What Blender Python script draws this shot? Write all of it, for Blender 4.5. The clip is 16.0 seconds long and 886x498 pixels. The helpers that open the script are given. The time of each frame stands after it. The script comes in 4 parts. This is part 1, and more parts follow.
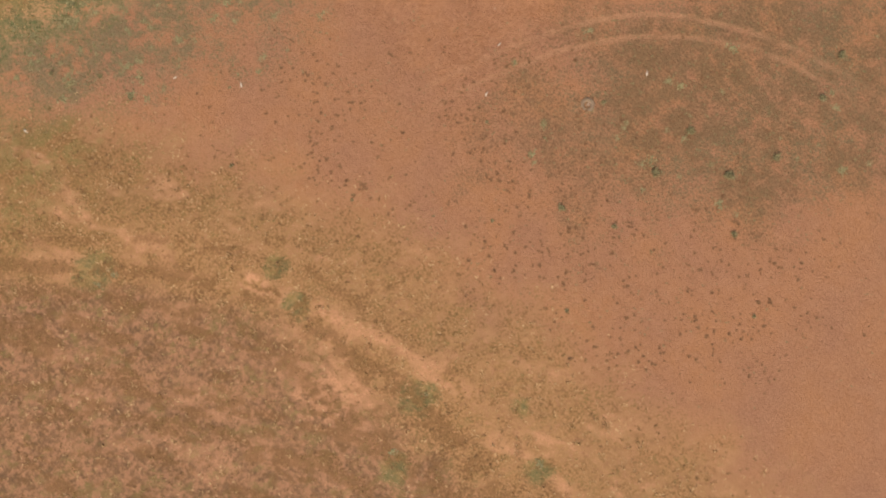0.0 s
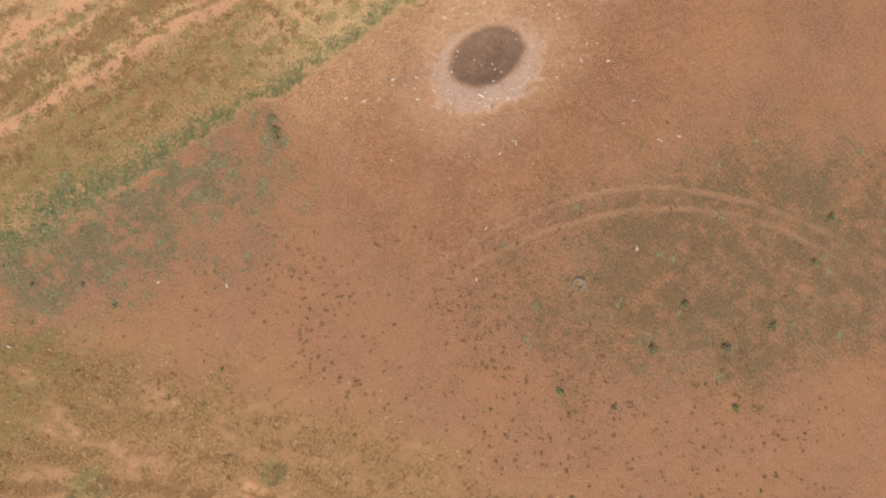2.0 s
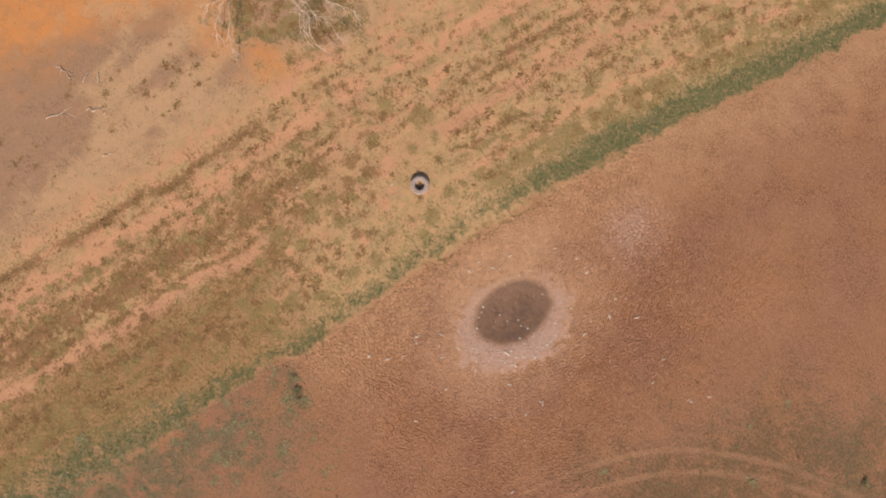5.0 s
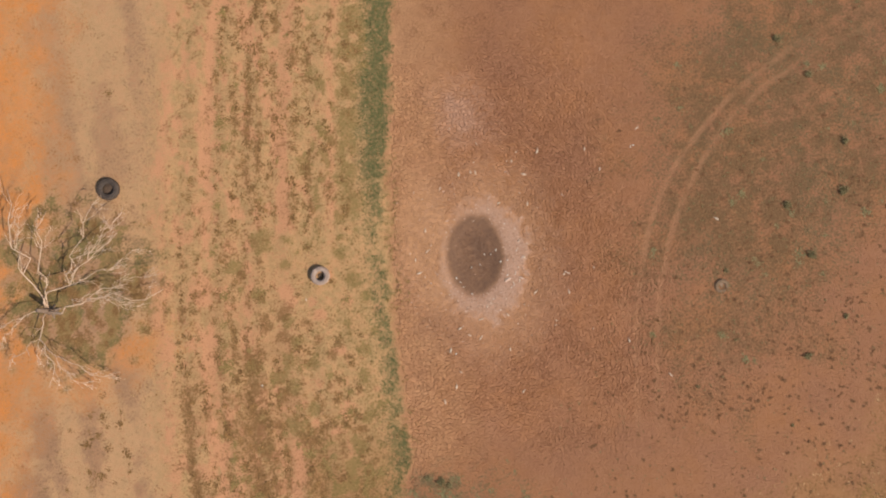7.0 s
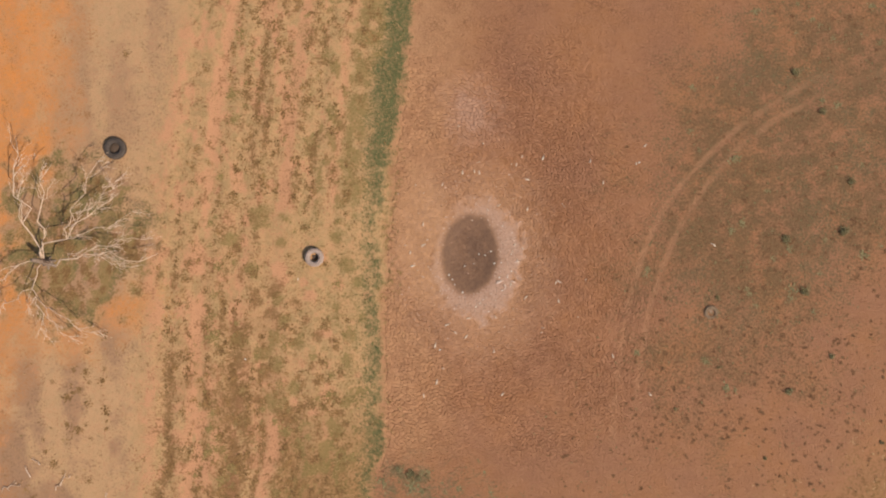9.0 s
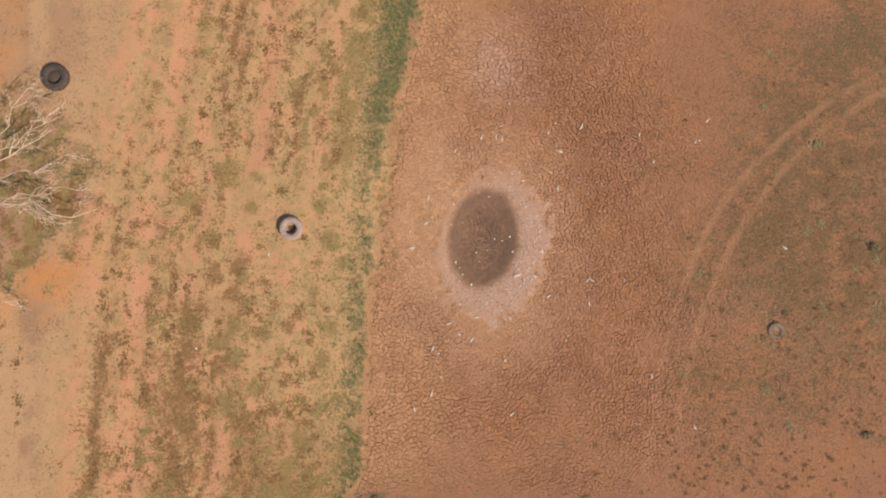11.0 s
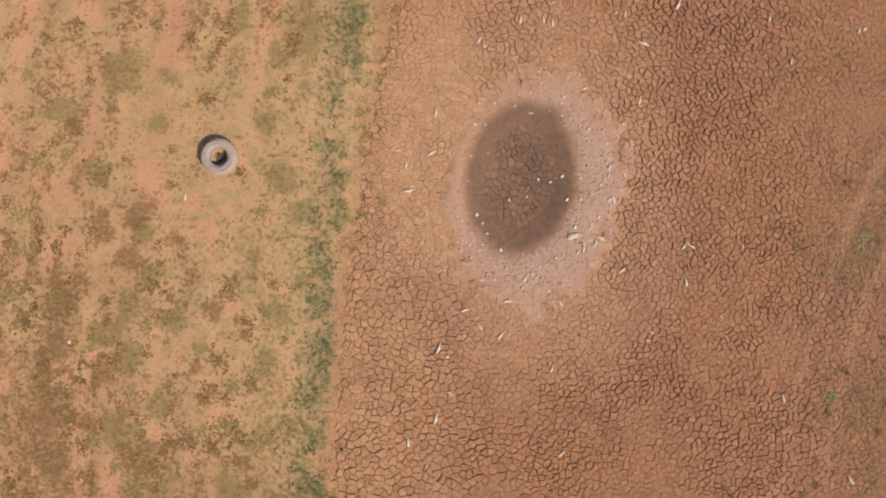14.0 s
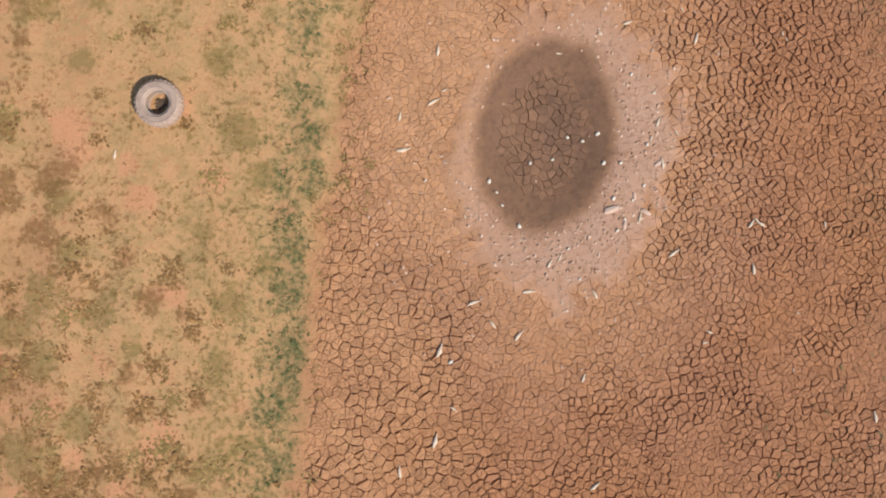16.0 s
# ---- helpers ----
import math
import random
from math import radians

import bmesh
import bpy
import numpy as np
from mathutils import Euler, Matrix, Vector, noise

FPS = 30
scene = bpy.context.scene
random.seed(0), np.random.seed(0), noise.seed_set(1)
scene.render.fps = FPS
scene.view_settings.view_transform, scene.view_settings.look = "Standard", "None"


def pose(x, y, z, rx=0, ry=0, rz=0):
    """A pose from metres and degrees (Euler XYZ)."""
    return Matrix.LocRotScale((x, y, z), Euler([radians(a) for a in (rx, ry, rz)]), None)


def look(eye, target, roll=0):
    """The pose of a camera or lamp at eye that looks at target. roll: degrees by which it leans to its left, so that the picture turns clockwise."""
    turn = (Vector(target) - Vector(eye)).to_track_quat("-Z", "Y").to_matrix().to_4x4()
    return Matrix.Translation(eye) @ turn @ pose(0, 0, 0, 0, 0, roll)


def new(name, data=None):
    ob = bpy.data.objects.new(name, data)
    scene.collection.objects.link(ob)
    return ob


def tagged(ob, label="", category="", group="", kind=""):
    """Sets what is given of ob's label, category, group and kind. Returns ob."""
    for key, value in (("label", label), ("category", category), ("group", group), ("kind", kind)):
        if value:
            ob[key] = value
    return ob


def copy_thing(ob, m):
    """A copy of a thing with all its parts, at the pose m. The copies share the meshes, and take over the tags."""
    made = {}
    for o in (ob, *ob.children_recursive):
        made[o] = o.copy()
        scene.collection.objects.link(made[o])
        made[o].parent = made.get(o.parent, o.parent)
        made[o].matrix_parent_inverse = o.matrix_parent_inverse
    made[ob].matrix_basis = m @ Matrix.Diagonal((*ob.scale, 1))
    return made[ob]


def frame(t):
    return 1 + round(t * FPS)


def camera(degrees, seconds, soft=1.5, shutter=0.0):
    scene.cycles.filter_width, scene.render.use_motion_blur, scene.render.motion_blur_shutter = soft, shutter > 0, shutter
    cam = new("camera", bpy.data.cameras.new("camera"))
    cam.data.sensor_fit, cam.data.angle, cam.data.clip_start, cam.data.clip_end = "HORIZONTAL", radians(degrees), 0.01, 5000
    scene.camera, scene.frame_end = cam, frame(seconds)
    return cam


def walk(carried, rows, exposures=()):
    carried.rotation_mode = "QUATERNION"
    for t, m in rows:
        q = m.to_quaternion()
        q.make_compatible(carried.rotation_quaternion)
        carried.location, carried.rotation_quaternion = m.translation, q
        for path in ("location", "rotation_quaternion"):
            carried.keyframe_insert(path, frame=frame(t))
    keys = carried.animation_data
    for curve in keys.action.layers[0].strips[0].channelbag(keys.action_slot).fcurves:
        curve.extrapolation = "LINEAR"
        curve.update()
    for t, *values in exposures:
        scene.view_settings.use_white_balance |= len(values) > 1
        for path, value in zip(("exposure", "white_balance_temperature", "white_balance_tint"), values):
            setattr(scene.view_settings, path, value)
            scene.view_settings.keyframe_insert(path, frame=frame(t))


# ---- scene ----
cam = camera(72.0, 16.0, soft=2.0)
PATH = [
    (0.0, 21.45, -17.24, 39.37, 3.13, 0.34, 53.51),
    (0.5, 19.21, -15.53, 39.33, 3.16, 0.23, 52.44),
    (1.0, 16.80, -13.67, 39.39, 3.48, 0.17, 50.94),
    (1.5, 14.29, -11.75, 39.46, 3.03, 0.00, 51.01),
    (2.0, 12.10, -9.75, 39.44, 3.55, 0.05, 49.92),
    (2.5, 9.21, -7.60, 39.43, 2.75, -0.13, 49.80),
    (3.0, 6.91, -5.79, 39.42, 2.86, -0.02, 49.94),
    (3.5, 4.43, -4.08, 39.43, 2.81, -0.07, 50.01),
    (4.0, 2.40, -2.63, 39.46, 2.92, 0.06, 50.08),
    (4.5, 0.20, -1.10, 39.53, 3.09, 0.29, 49.99),
    (5.0, -2.12, 0.16, 39.57, 2.97, 0.12, 50.01),
    (5.2, -2.56, 1.11, 39.69, 3.02, 0.47, 43.05),
    (7.3, 0.40, 0.42, 40.00, 3.70, 0.60, -12.65),
    (7.5, 0.25, 0.70, 40.04, 3.33, 0.47, -6.70),
    (8.0, 0.67, 0.40, 40.14, 3.41, 0.73, -5.63),
    (10.3, 0.94, 0.48, 39.98, 3.00, 0.67, -2.20),
    (10.4, 0.55, 0.10, 37.90, 3.30, 0.42, -1.80),
    (10.5, 0.26, -0.19, 35.80, 3.67, 0.16, -1.29),
    (11.0, 0.24, -0.30, 32.40, 3.54, 0.24, -1.00),
    (11.5, -0.11, -0.37, 29.66, 3.18, -0.05, -0.72),
    (12.0, -0.15, -0.51, 27.17, 2.99, 0.08, -0.31),
    (12.5, 0.07, -0.30, 25.28, 2.08, 0.75, 0.03),
    (13.0, 0.08, -0.65, 23.41, 2.29, 0.86, 0.29),
    (13.5, -0.02, -0.84, 21.86, 2.16, 0.77, 0.28),
    (14.0, -0.06, -1.04, 20.62, 2.39, 0.80, 0.01),
    (14.5, -0.32, -1.24, 19.54, 2.55, 0.53, 0.06),
    (15.0, -0.36, -1.43, 18.45, 2.72, 0.33, 0.24),
    (15.5, -0.40, -1.48, 17.34, 2.60, 0.22, 0.39),
    (16.0, -0.47, -1.45, 16.15, 2.21, -0.19, 0.40),
]
EXPOSURES = [(0, 0.26, 6950, 10.0), (0.5, 0.35, 6800, 8.0), (1, 0.34, 6450, 3.0), (1.5, 0.30, 6320, 2.5), (2, 0.31, 6200, 2.0), (2.5, 0.20, 6300, 4.0), (3, 0.16, 6400, 6.0),
             (3.5, 0.15, 6500, 8.0), (4, 0.12, 6530, 9.3), (4.5, 0.04, 6570, 10.7), (5, 0.03, 6600, 12.0), (7.5, -0.03, 6950, 11.0), (8, -0.02, 6950, 11.0), (10.5, 0.08, 6740, 10.2),
             (11, 0.10, 6700, 10.0), (11.5, 0.08, 6720, 10.3), (12, 0.05, 6730, 10.7), (12.5, 0.01, 6750, 11.0), (13, 0.09, 6670, 10.3), (13.5, 0.11, 6580, 9.7), (14, 0.10, 6500, 9.0),
             (14.5, 0.12, 6490, 8.8), (15, 0.15, 6480, 8.5), (15.5, 0.19, 6460, 8.2), (16, 0.21, 6450, 8.0)]
walk(cam, [(t, pose(x, y, z, rx, ry, rz)) for t, x, y, z, rx, ry, rz in PATH], EXPOSURES)

# ---- light ----
SUN_AZ, SUN_EL = 132.0, 42.0
world = bpy.data.worlds.new("sky")
scene.world = world
world.use_nodes = True
wn = world.node_tree
sky = wn.nodes.new("ShaderNodeTexSky")
sky.sky_type, sky.sun_disc = "NISHITA", False
sky.sun_elevation, sky.sun_rotation = radians(SUN_EL), radians(SUN_AZ)
wn.links.new(sky.outputs[0], wn.nodes["Background"].inputs[0])
wn.nodes["Background"].inputs[1].default_value = 0.11
sun = new("sun", bpy.data.lights.new("sun", "SUN"))
sun.data.energy, sun.data.angle, sun.data.color = 4.3, radians(0.6), (1.0, 0.95, 0.87)
az, el = radians(SUN_AZ), radians(SUN_EL)
SUN_DIR = Vector((math.sin(az) * math.cos(el), math.cos(az) * math.cos(el), math.sin(el)))
sun.matrix_world = look(SUN_DIR * 60, (0, 0, 0))


# ---- noise and the plan of the ground ----
def hash2(i, j, seed):
    n = (i * 374761393 + j * 668265263 + seed * 974711) & 0xFFFFFFFF
    n = ((n ^ (n >> 13)) * 1274126177) & 0xFFFFFFFF
    n = (n ^ (n >> 16)) & 0xFFFFFFFF
    return n / 4294967295.0


def vnoise(x, y, seed=0):
    xf, yf = np.floor(x), np.floor(y)
    i, j = xf.astype(np.int64), yf.astype(np.int64)
    u, v = x - xf, y - yf
    u, v = u * u * (3 - 2 * u), v * v * (3 - 2 * v)
    a, b = hash2(i, j, seed), hash2(i + 1, j, seed)
    c, d = hash2(i, j + 1, seed), hash2(i + 1, j + 1, seed)
    return (a * (1 - u) + b * u) * (1 - v) + (c * (1 - u) + d * u) * v


def fbm(x, y, seed=0, octaves=4):
    total, amp, norm = 0.0, 1.0, 0.0
    for k in range(octaves):
        total = total + amp * vnoise(x, y, seed + 17 * k)
        x, y = 1.6 * x - 1.2 * y + 5.3, 1.2 * x + 1.6 * y + 9.1
        norm += amp
        amp *= 0.55
    return total / norm


def step(a, b, x):
    t = np.clip((x - a) / (b - a), 0, 1)
    return t * t * (3 - 2 * t)


def bump(x, centre, width):
    return np.exp(-((x - centre) / width) ** 2)


def ellipse(x, y, cx, cy, a, b, turn):
    """Radius in units of the ellipse: 1 on its rim."""
    c, s = math.cos(radians(turn)), math.sin(radians(turn))
    dx, dy = x - cx, y - cy
    return np.hypot((c * dx + s * dy) / a, (-s * dx + c * dy) / b)


def line_distance(x, y, points):
    best = np.full(np.shape(x), 1e9)
    for (x0, y0), (x1, y1) in zip(points, points[1:]):
        dx, dy = x1 - x0, y1 - y0
        t = np.clip(((x - x0) * dx + (y - y0) * dy) / (dx * dx + dy * dy), 0, 1)
        best = np.minimum(best, np.hypot(x - x0 - t * dx, y - y0 - t * dy))
    return best


# Shore of the dry dam on the west: x by y. West of it a green strip, then dry grass.
SHORE_Y = [-60, -45, -30.6, -27, -20.8, -16.5, -11.3, -10, -6.8, -2, 2, 5.6, 7.5, 9.7, 13.1, 16.9, 20, 26.2, 33.3, 60]
SHORE_X = [-13, -10, -8.0, -7.0, -6.1, -5.2, -4.7, -4.0, -3.8, -3.5, -3.0, -2.4, -2.0, -1.7, -0.9, -0.3, 0.6, 2.4, 3.9, 10]
STRIP_Y = [-60, -26.5, -20.8, -14.6, -10, -5, 1, 6.5, 12, 17.8, 24, 32, 60]
STRIP_X = [-15, -9.0, -7.7, -6.8, -5.9, -5.5, -5.1, -4.3, -3.7, -2.4, -0.8, 1.4, 8]
# Foot of the bank on the south: y by x, and the worn ground on top of it.
BANK_X = [-60, -4.2, -1.5, 2.9, 7.7, 13.5, 18.4, 23.1, 27, 31.3, 36, 43.5, 70]
BANK_Y = [-60, -34, -30, -27.6, -23.6, -19.9, -17.8, -16, -13.4, -13, -12, -8.8, 0]
TOP_X = [-20, 3.6, 9.4, 15.9, 21.7, 26.2, 30.2, 33.6, 70]
TOP_Y = [-60, -40, -32.8, -27.1, -26, -24, -23.3, -23.6, -18]
# Distance from the shore and strength of the rows of withered weeds.
ROWS_OF_WEEDS = [(3.4, 0.30), (4.6, 0.45), (5.8, 0.7), (6.9, 0.5), (8.3, 0.7), (9.2, 1.0), (10.0, 1.0), (10.9, 0.7), (11.9, 0.45), (13.2, 0.3), (14.3, 0.9), (18.6, 0.1), (19.7, 0.15), (20.8, 0.1), (22.6, 0.1)]
TRACK_OUT = [(10.0, -13.0), (10.6, -9.1), (11.3, -5.7), (12.3, -2.2), (13.5, 1.0), (14.8, 3.4), (16.8, 5.8), (19.0, 7.7), (20.7, 9.0), (22.6, 10.1), (26.1, 11.8), (29.7, 12.9), (36, 14.5)]
TRACK_IN = [(11.3, -13.0), (11.9, -9.1), (12.7, -5.6), (13.6, -2.5), (14.9, 0.5), (16.2, 2.8), (18.3, 5.5), (20.8, 7.8), (23.3, 9.4), (26.6, 10.7), (30.2, 11.8), (36, 13.2)]
BANK_PATH = [(13.9, -27.4), (18.9, -24.3), (23.2, -22.1), (29.2, -19.9), (33.9, -17.2), (39.0, -14.4)]
BANK_TRACK = [(5, -54), (10.8, -44.8), (14.2, -39.3), (17.9, -35.3), (26.0, -29.1), (38, -23)]


# Patches of the dry grass beside the shore: x, y, radius.
OLIVE_PATCHES = [(-13.3, 4.6, 0.58), (-11.3, 6.0, 0.82), (-10.0, 4.1, 0.38), (-12.1, 2.5, 0.55), (-10.4, 0.4, 0.44), (-10.3, -1.1, 0.41), (-11.0, -2.1, 0.68), (-13.3, -2.0, 0.62), (-11.7, -3.0, 0.55), (-10.9, -3.9, 0.55), (-9.9, -5.4, 0.41), (-13.3, -5.3, 0.48), (-11.1, -6.4, 0.75), (-13.3, -7.3, 0.51), (-9.4, -2.6, 0.48), (-6.3, -3.8, 0.48), (-5.6, -6.0, 0.51), (-6.7, -6.6, 0.41), (-6.7, -0.4, 0.38), (-5.7, 2.3, 0.58), (-6.4, 3.9, 0.51), (-8.3, 5.0, 0.44), (-9.7, 5.7, 0.44), (-5.3, 1.0, 0.44), (-8.5, -3.5, 0.34), (-5.0, -1.3, 0.41), (-6.0, -2.3, 0.44)]
BROWN_PATCHES = [(-10.7, 1.1, 0.55), (-11.9, 0.9, 0.44), (-11.0, -0.6, 0.58), (-12.7, -1.3, 0.68), (-11.7, -4.2, 0.55), (-10.6, -7.2, 0.62), (-8.0, -2.2, 0.38), (-8.6, -4.2, 0.34), (-6.8, -4.8, 0.31), (-8.4, -5.2, 0.31), (-12.0, 0.2, 0.38), (-13.3, -3.2, 0.41), (-13.0, 3.9, 0.31), (-8.7, -1.1, 0.34), (-7.1, -2.6, 0.31), (-9.5, 0.1, 0.34), (-12.3, -6.0, 0.38), (-7.0, -7.3, 0.34), (-9.4, -6.8, 0.34), (-11.6, 4.6, 0.31)]
PINK_PATCHES = [(-12.2, 5.8, 0.51), (-12.6, 4.4, 0.38), (-12.5, 3.0, 0.34), (-10.4, 2.3, 0.48), (-10.1, 1.6, 0.38), (-8.7, 1.4, 0.34), (-13.5, -0.8, 0.51), (-13.1, 0.2, 0.31), (-12.1, -3.7, 0.31), (-7.6, -4.2, 0.41), (-7.8, -5.9, 0.51), (-7.5, -2.1, 0.41), (-10.5, -5.0, 0.34), (-9.2, -3.9, 0.31), (-11.8, -5.0, 0.31), (-13.3, -4.3, 0.31), (-8.8, -7.1, 0.34), (-10.0, -6.3, 0.27), (-4.6, 0.1, 0.27), (-8.4, 0.4, 0.41), (-5.6, -5.0, 0.27), (-6.5, 1.0, 0.34), (-10.2, -2.6, 0.27), (-7.3, 2.9, 0.27)]
# Bare earth between the green strip and the mud: width by y.
GAP_Y, GAP_X = [-9, -4, 0, 3, 6, 8.5, 12], [0.0, 0.05, 0.3, 0.55, 0.6, 0.2, 0.0]
BANK_CLUMPS = [(14.1, -25.4, 0.9), (26.2, -23.0, 1.3), (28.9, -26.8, 1.1), (7.4, -35.1, 1.6), (34.3, -19.7, 1.0), (30.6, -18.2, 0.7), (17.0, -25.7, 1.0)]


def west_of_shore(x, y):
    return np.interp(y, SHORE_Y, SHORE_X) - x


def fields(x, y):
    """What covers the ground at a place: shares from 0 to 1."""
    n1 = fbm(x * 0.35, y * 0.35, 1)
    n2 = fbm(x * 1.1, y * 1.1, 2)
    n3 = fbm(x * 3.0, y * 3.0, 3, 3)
    u = west_of_shore(x, y) + 0.9 * (n2 - 0.5) + 0.5 * (n3 - 0.5)
    strip = np.interp(y, SHORE_Y, SHORE_X) - np.interp(y, STRIP_Y, STRIP_X)
    f = {}
    wild = step(-16, -25, y)
    west = step(0.1 - 1.6 * wild, 0.75 + 1.6 * wild, u + 2.4 * wild * (n1 - 0.5))
    foot = np.interp(x, BANK_X, BANK_Y) - y + 5.0 * (n1 - 0.5) + 3.0 * (n2 - 0.5)
    bank = step(-3.6, 3.8, foot) * (1 - west)
    top = step(-1.0, 2.5, np.interp(x, TOP_X, TOP_Y) - y + 3.0 * (n1 - 0.5)) * bank
    f["veg"] = np.maximum(west, bank)
    f["top"] = top
    f["bank"] = step(-4.8, -0.5, foot) * (1 - west)
    gap = np.interp(y, GAP_Y, GAP_X)
    green = step(0.1 + gap - 1.8 * wild, 0.7 + gap, u + 2.2 * wild * (n2 - 0.5)) * (1 - step(strip - 0.9, strip + 0.45 + 1.1 * wild, u))
    f["green"] = green * (0.8 + 0.2 * np.maximum(step(3, 9, y), step(-8, -13, y))) * (1 - 0.3 * wild * step(0.36, 0.5, n1)) * (0.35 + 0.65 * step(0.40, 0.60, 0.5 * n2 + 0.5 * n3 + 0.22 * step(4, 12, y) + 0.02))
    # rows along the shore
    uw = west_of_shore(x, y) + 0.5 * (n1 - 0.5) + 0.25 * (n2 - 0.5)
    rows = sum(w * bump(uw, c, 0.27) * (step(0, -4, y) if c > 16 else step(9, 4, y) if c > 13 else 1.0) for c, w in ROWS_OF_WEEDS)
    rows = rows * (0.55 + 0.45 * step(8, -2, y) + 0.2 * step(6, 14, y))
    stretch = 0.6 * vnoise(x * 2.0, y * 0.9, 9) + 0.4 * fbm(x * 4.0, y * 3.0, 10, 3)
    blotch = fbm(x * 2.1, y * 1.5, 12)
    grown = step(1.5, 3.0, u) * (0.25 + 0.75 * step(18, 14, u)) + bank
    f["brown"] = np.clip(0.95 * west * rows * step(0.36, 0.62, stretch) + 0.45 * step(0.54, 0.67, blotch) * grown, 0, 1)
    trails = 0.9 * bump(u, 7.5, 0.42) + bump(u, 12.7, 0.5) + 0.7 * bump(u, 4.3, 0.4) + 0.6 * bump(u, 15.6, 0.6)
    pink = step(0.54, 0.63, fbm(x * 1.7 + 40, y * 1.0, 13)) * grown * (0.45 + 0.55 * step(4.5, 7.5, np.abs(u)))
    f["pale"] = np.clip(west * trails * step(0.32, 0.46, fbm(x * 1.2, y * 0.5, 11)) + (0.75 - 0.15 * bank - 0.1 * top) * pink, 0, 1)
    f["pale"] = np.maximum(f["pale"], 0.28 * bump(line_distance(x, y, BANK_TRACK), 0, 0.5) * step(0.35, 0.5, n2))
    f["sage"] = np.clip(step(0.52, 0.66, fbm(x * 1.8 + 9, y * 1.3, 14)) * (grown * (0.25 + 0.75 * step(8.5, 4.0, np.abs(u))) + 0.2 * top), 0, 1)
    f["bare"] = west * step(14.5, 18, u)
    f["thatch"] = west * step(-3, -13, y) * step(7.4, 6.4, uw) * (0.75 + 0.5 * (n2 - 0.3))
    f["thatch"] = np.maximum(f["thatch"], bank * step(12, -2, x) * (1 - top))
    f["sage"] = np.maximum(f["sage"], 0.8 * bank * step(9, -3, x) * step(0.40, 0.60, n2))
    f["pale"] = np.maximum(f["pale"] * (1 - 0.7 * f["thatch"]), west * step(-4, -8, y) * 1.15 * bump(uw, 7.6, 0.5) * step(0.24, 0.36, n2))
    f["dull"] = west * step(15, 19, u) * step(0.38 - 0.08 * step(0, -5, y), 0.64 - 0.10 * step(0, -5, y), 0.6 * vnoise(x * 0.7, y * 0.22, 16) + 0.4 * n2) * (0.6 + 0.4 * step(4, -6, y))
    belt = west * step(1, -5, y) * (bump(uw, 9.8, 1.2) + 0.8 * bump(uw, 14.4, 0.45) + 0.6 * bump(uw, 7.0, 0.5)) * step(0.32, 0.50, 0.5 * n2 + 0.5 * n3)
    f["brown"] = np.maximum(f["brown"], belt)
    f["worn"] = west * step(5.0, 8.0, u + 3.0 * step(-4, -12, y)) * step(16.5, 12.5, u) * step(0.36, 0.60, 0.6 * n2 + 0.4 * n1) * (0.35 + 0.65 * step(6, -4, y))
    edge = np.interp(y, [-40, -12, -3, 2, 7.8, 13, 23, 40], [-38, -31.5, -28.3, -26, -26.6, -24, -22.8, -20])
    orange = step(-2.6, 3.2, edge - x + 4.5 * (n1 - 0.5) + 2.5 * (n2 - 0.5))
    orange = np.maximum(orange, 0.8 * step(1.2, 0.2, ellipse(x, y, -20.8, 0.6, 3.6, 2.2, 20) + 1.2 * (n2 - 0.5)))
    orange = np.maximum(orange, 0.6 * step(1.3, 0.3, ellipse(x, y, -24.6, -0.6, 3.0, 2.0, -20) + 1.2 * (n2 - 0.5)))
    f["orange"] = west * np.clip(orange, 0, 1) * (0.55 + 0.9 * (n2 - 0.2))
    under_tree = step(1.2, 0.7, ellipse(x, y, -24.0, 5.6, 5.4, 5.4, 30) + 1.2 * (n2 - 0.5))
    f["orange"] = f["orange"] * (1 - 0.75 * under_tree)
    f["dull"] = np.maximum(f["dull"], 0.75 * under_tree)
    f["brown"] = np.maximum(f["brown"], 0.8 * under_tree * step(0.50, 0.60, blotch))
    d_top = np.interp(x, TOP_X, TOP_Y) - y + 1.6 * (n1 - 0.5)
    belts = 1.1 * bump(d_top, -0.8, 0.9) + 0.8 * bump(d_top, 2.2, 0.6) + 0.7 * bump(d_top, -3.6, 0.6) + 0.8 * bump(line_distance(x, y, BANK_TRACK), 1.0, 0.35)
    f["brown"] = np.maximum(f["brown"], bank * np.clip(belts, 0, 1) * step(0.32, 0.50, stretch))
    along, across = 0.82 * x + 0.57 * y, -0.57 * x + 0.82 * y
    f["brown"] = np.maximum(f["brown"], 0.8 * top * step(0.50, 0.64, fbm(along * 0.45 + 7, across * 1.1, 18)))
    f["pale"] = np.maximum(f["pale"] * (1 - 0.6 * bank), bank * (0.52 - 0.12 * top) * step(0.48, 0.70, fbm(along * 0.35, across * 0.8, 19)))
    trodden = bank * bump(line_distance(x, y, BANK_PATH) + 1.4 * (n2 - 0.5), 0, 0.75) * step(0.30, 0.46, n3)
    bald = bank * step(1.3, 0.4, ellipse(x, y, 22.6, -27.3, 4.0, 2.4, 35) + 1.3 * (n2 - 0.5)) * step(0.36, 0.54, n3)
    f["pale"] = np.maximum(f["pale"], np.maximum((0.25 + 0.38 * step(32, 24, x)) * trodden, 0.7 * bald))
    f["brown"] = f["brown"] * (1 - 0.7 * trodden)
    f["sage"] = np.maximum(f["sage"], 0.85 * west * step(-16, -24, y) * step(9, 3, u) * step(0.40, 0.60, n2))
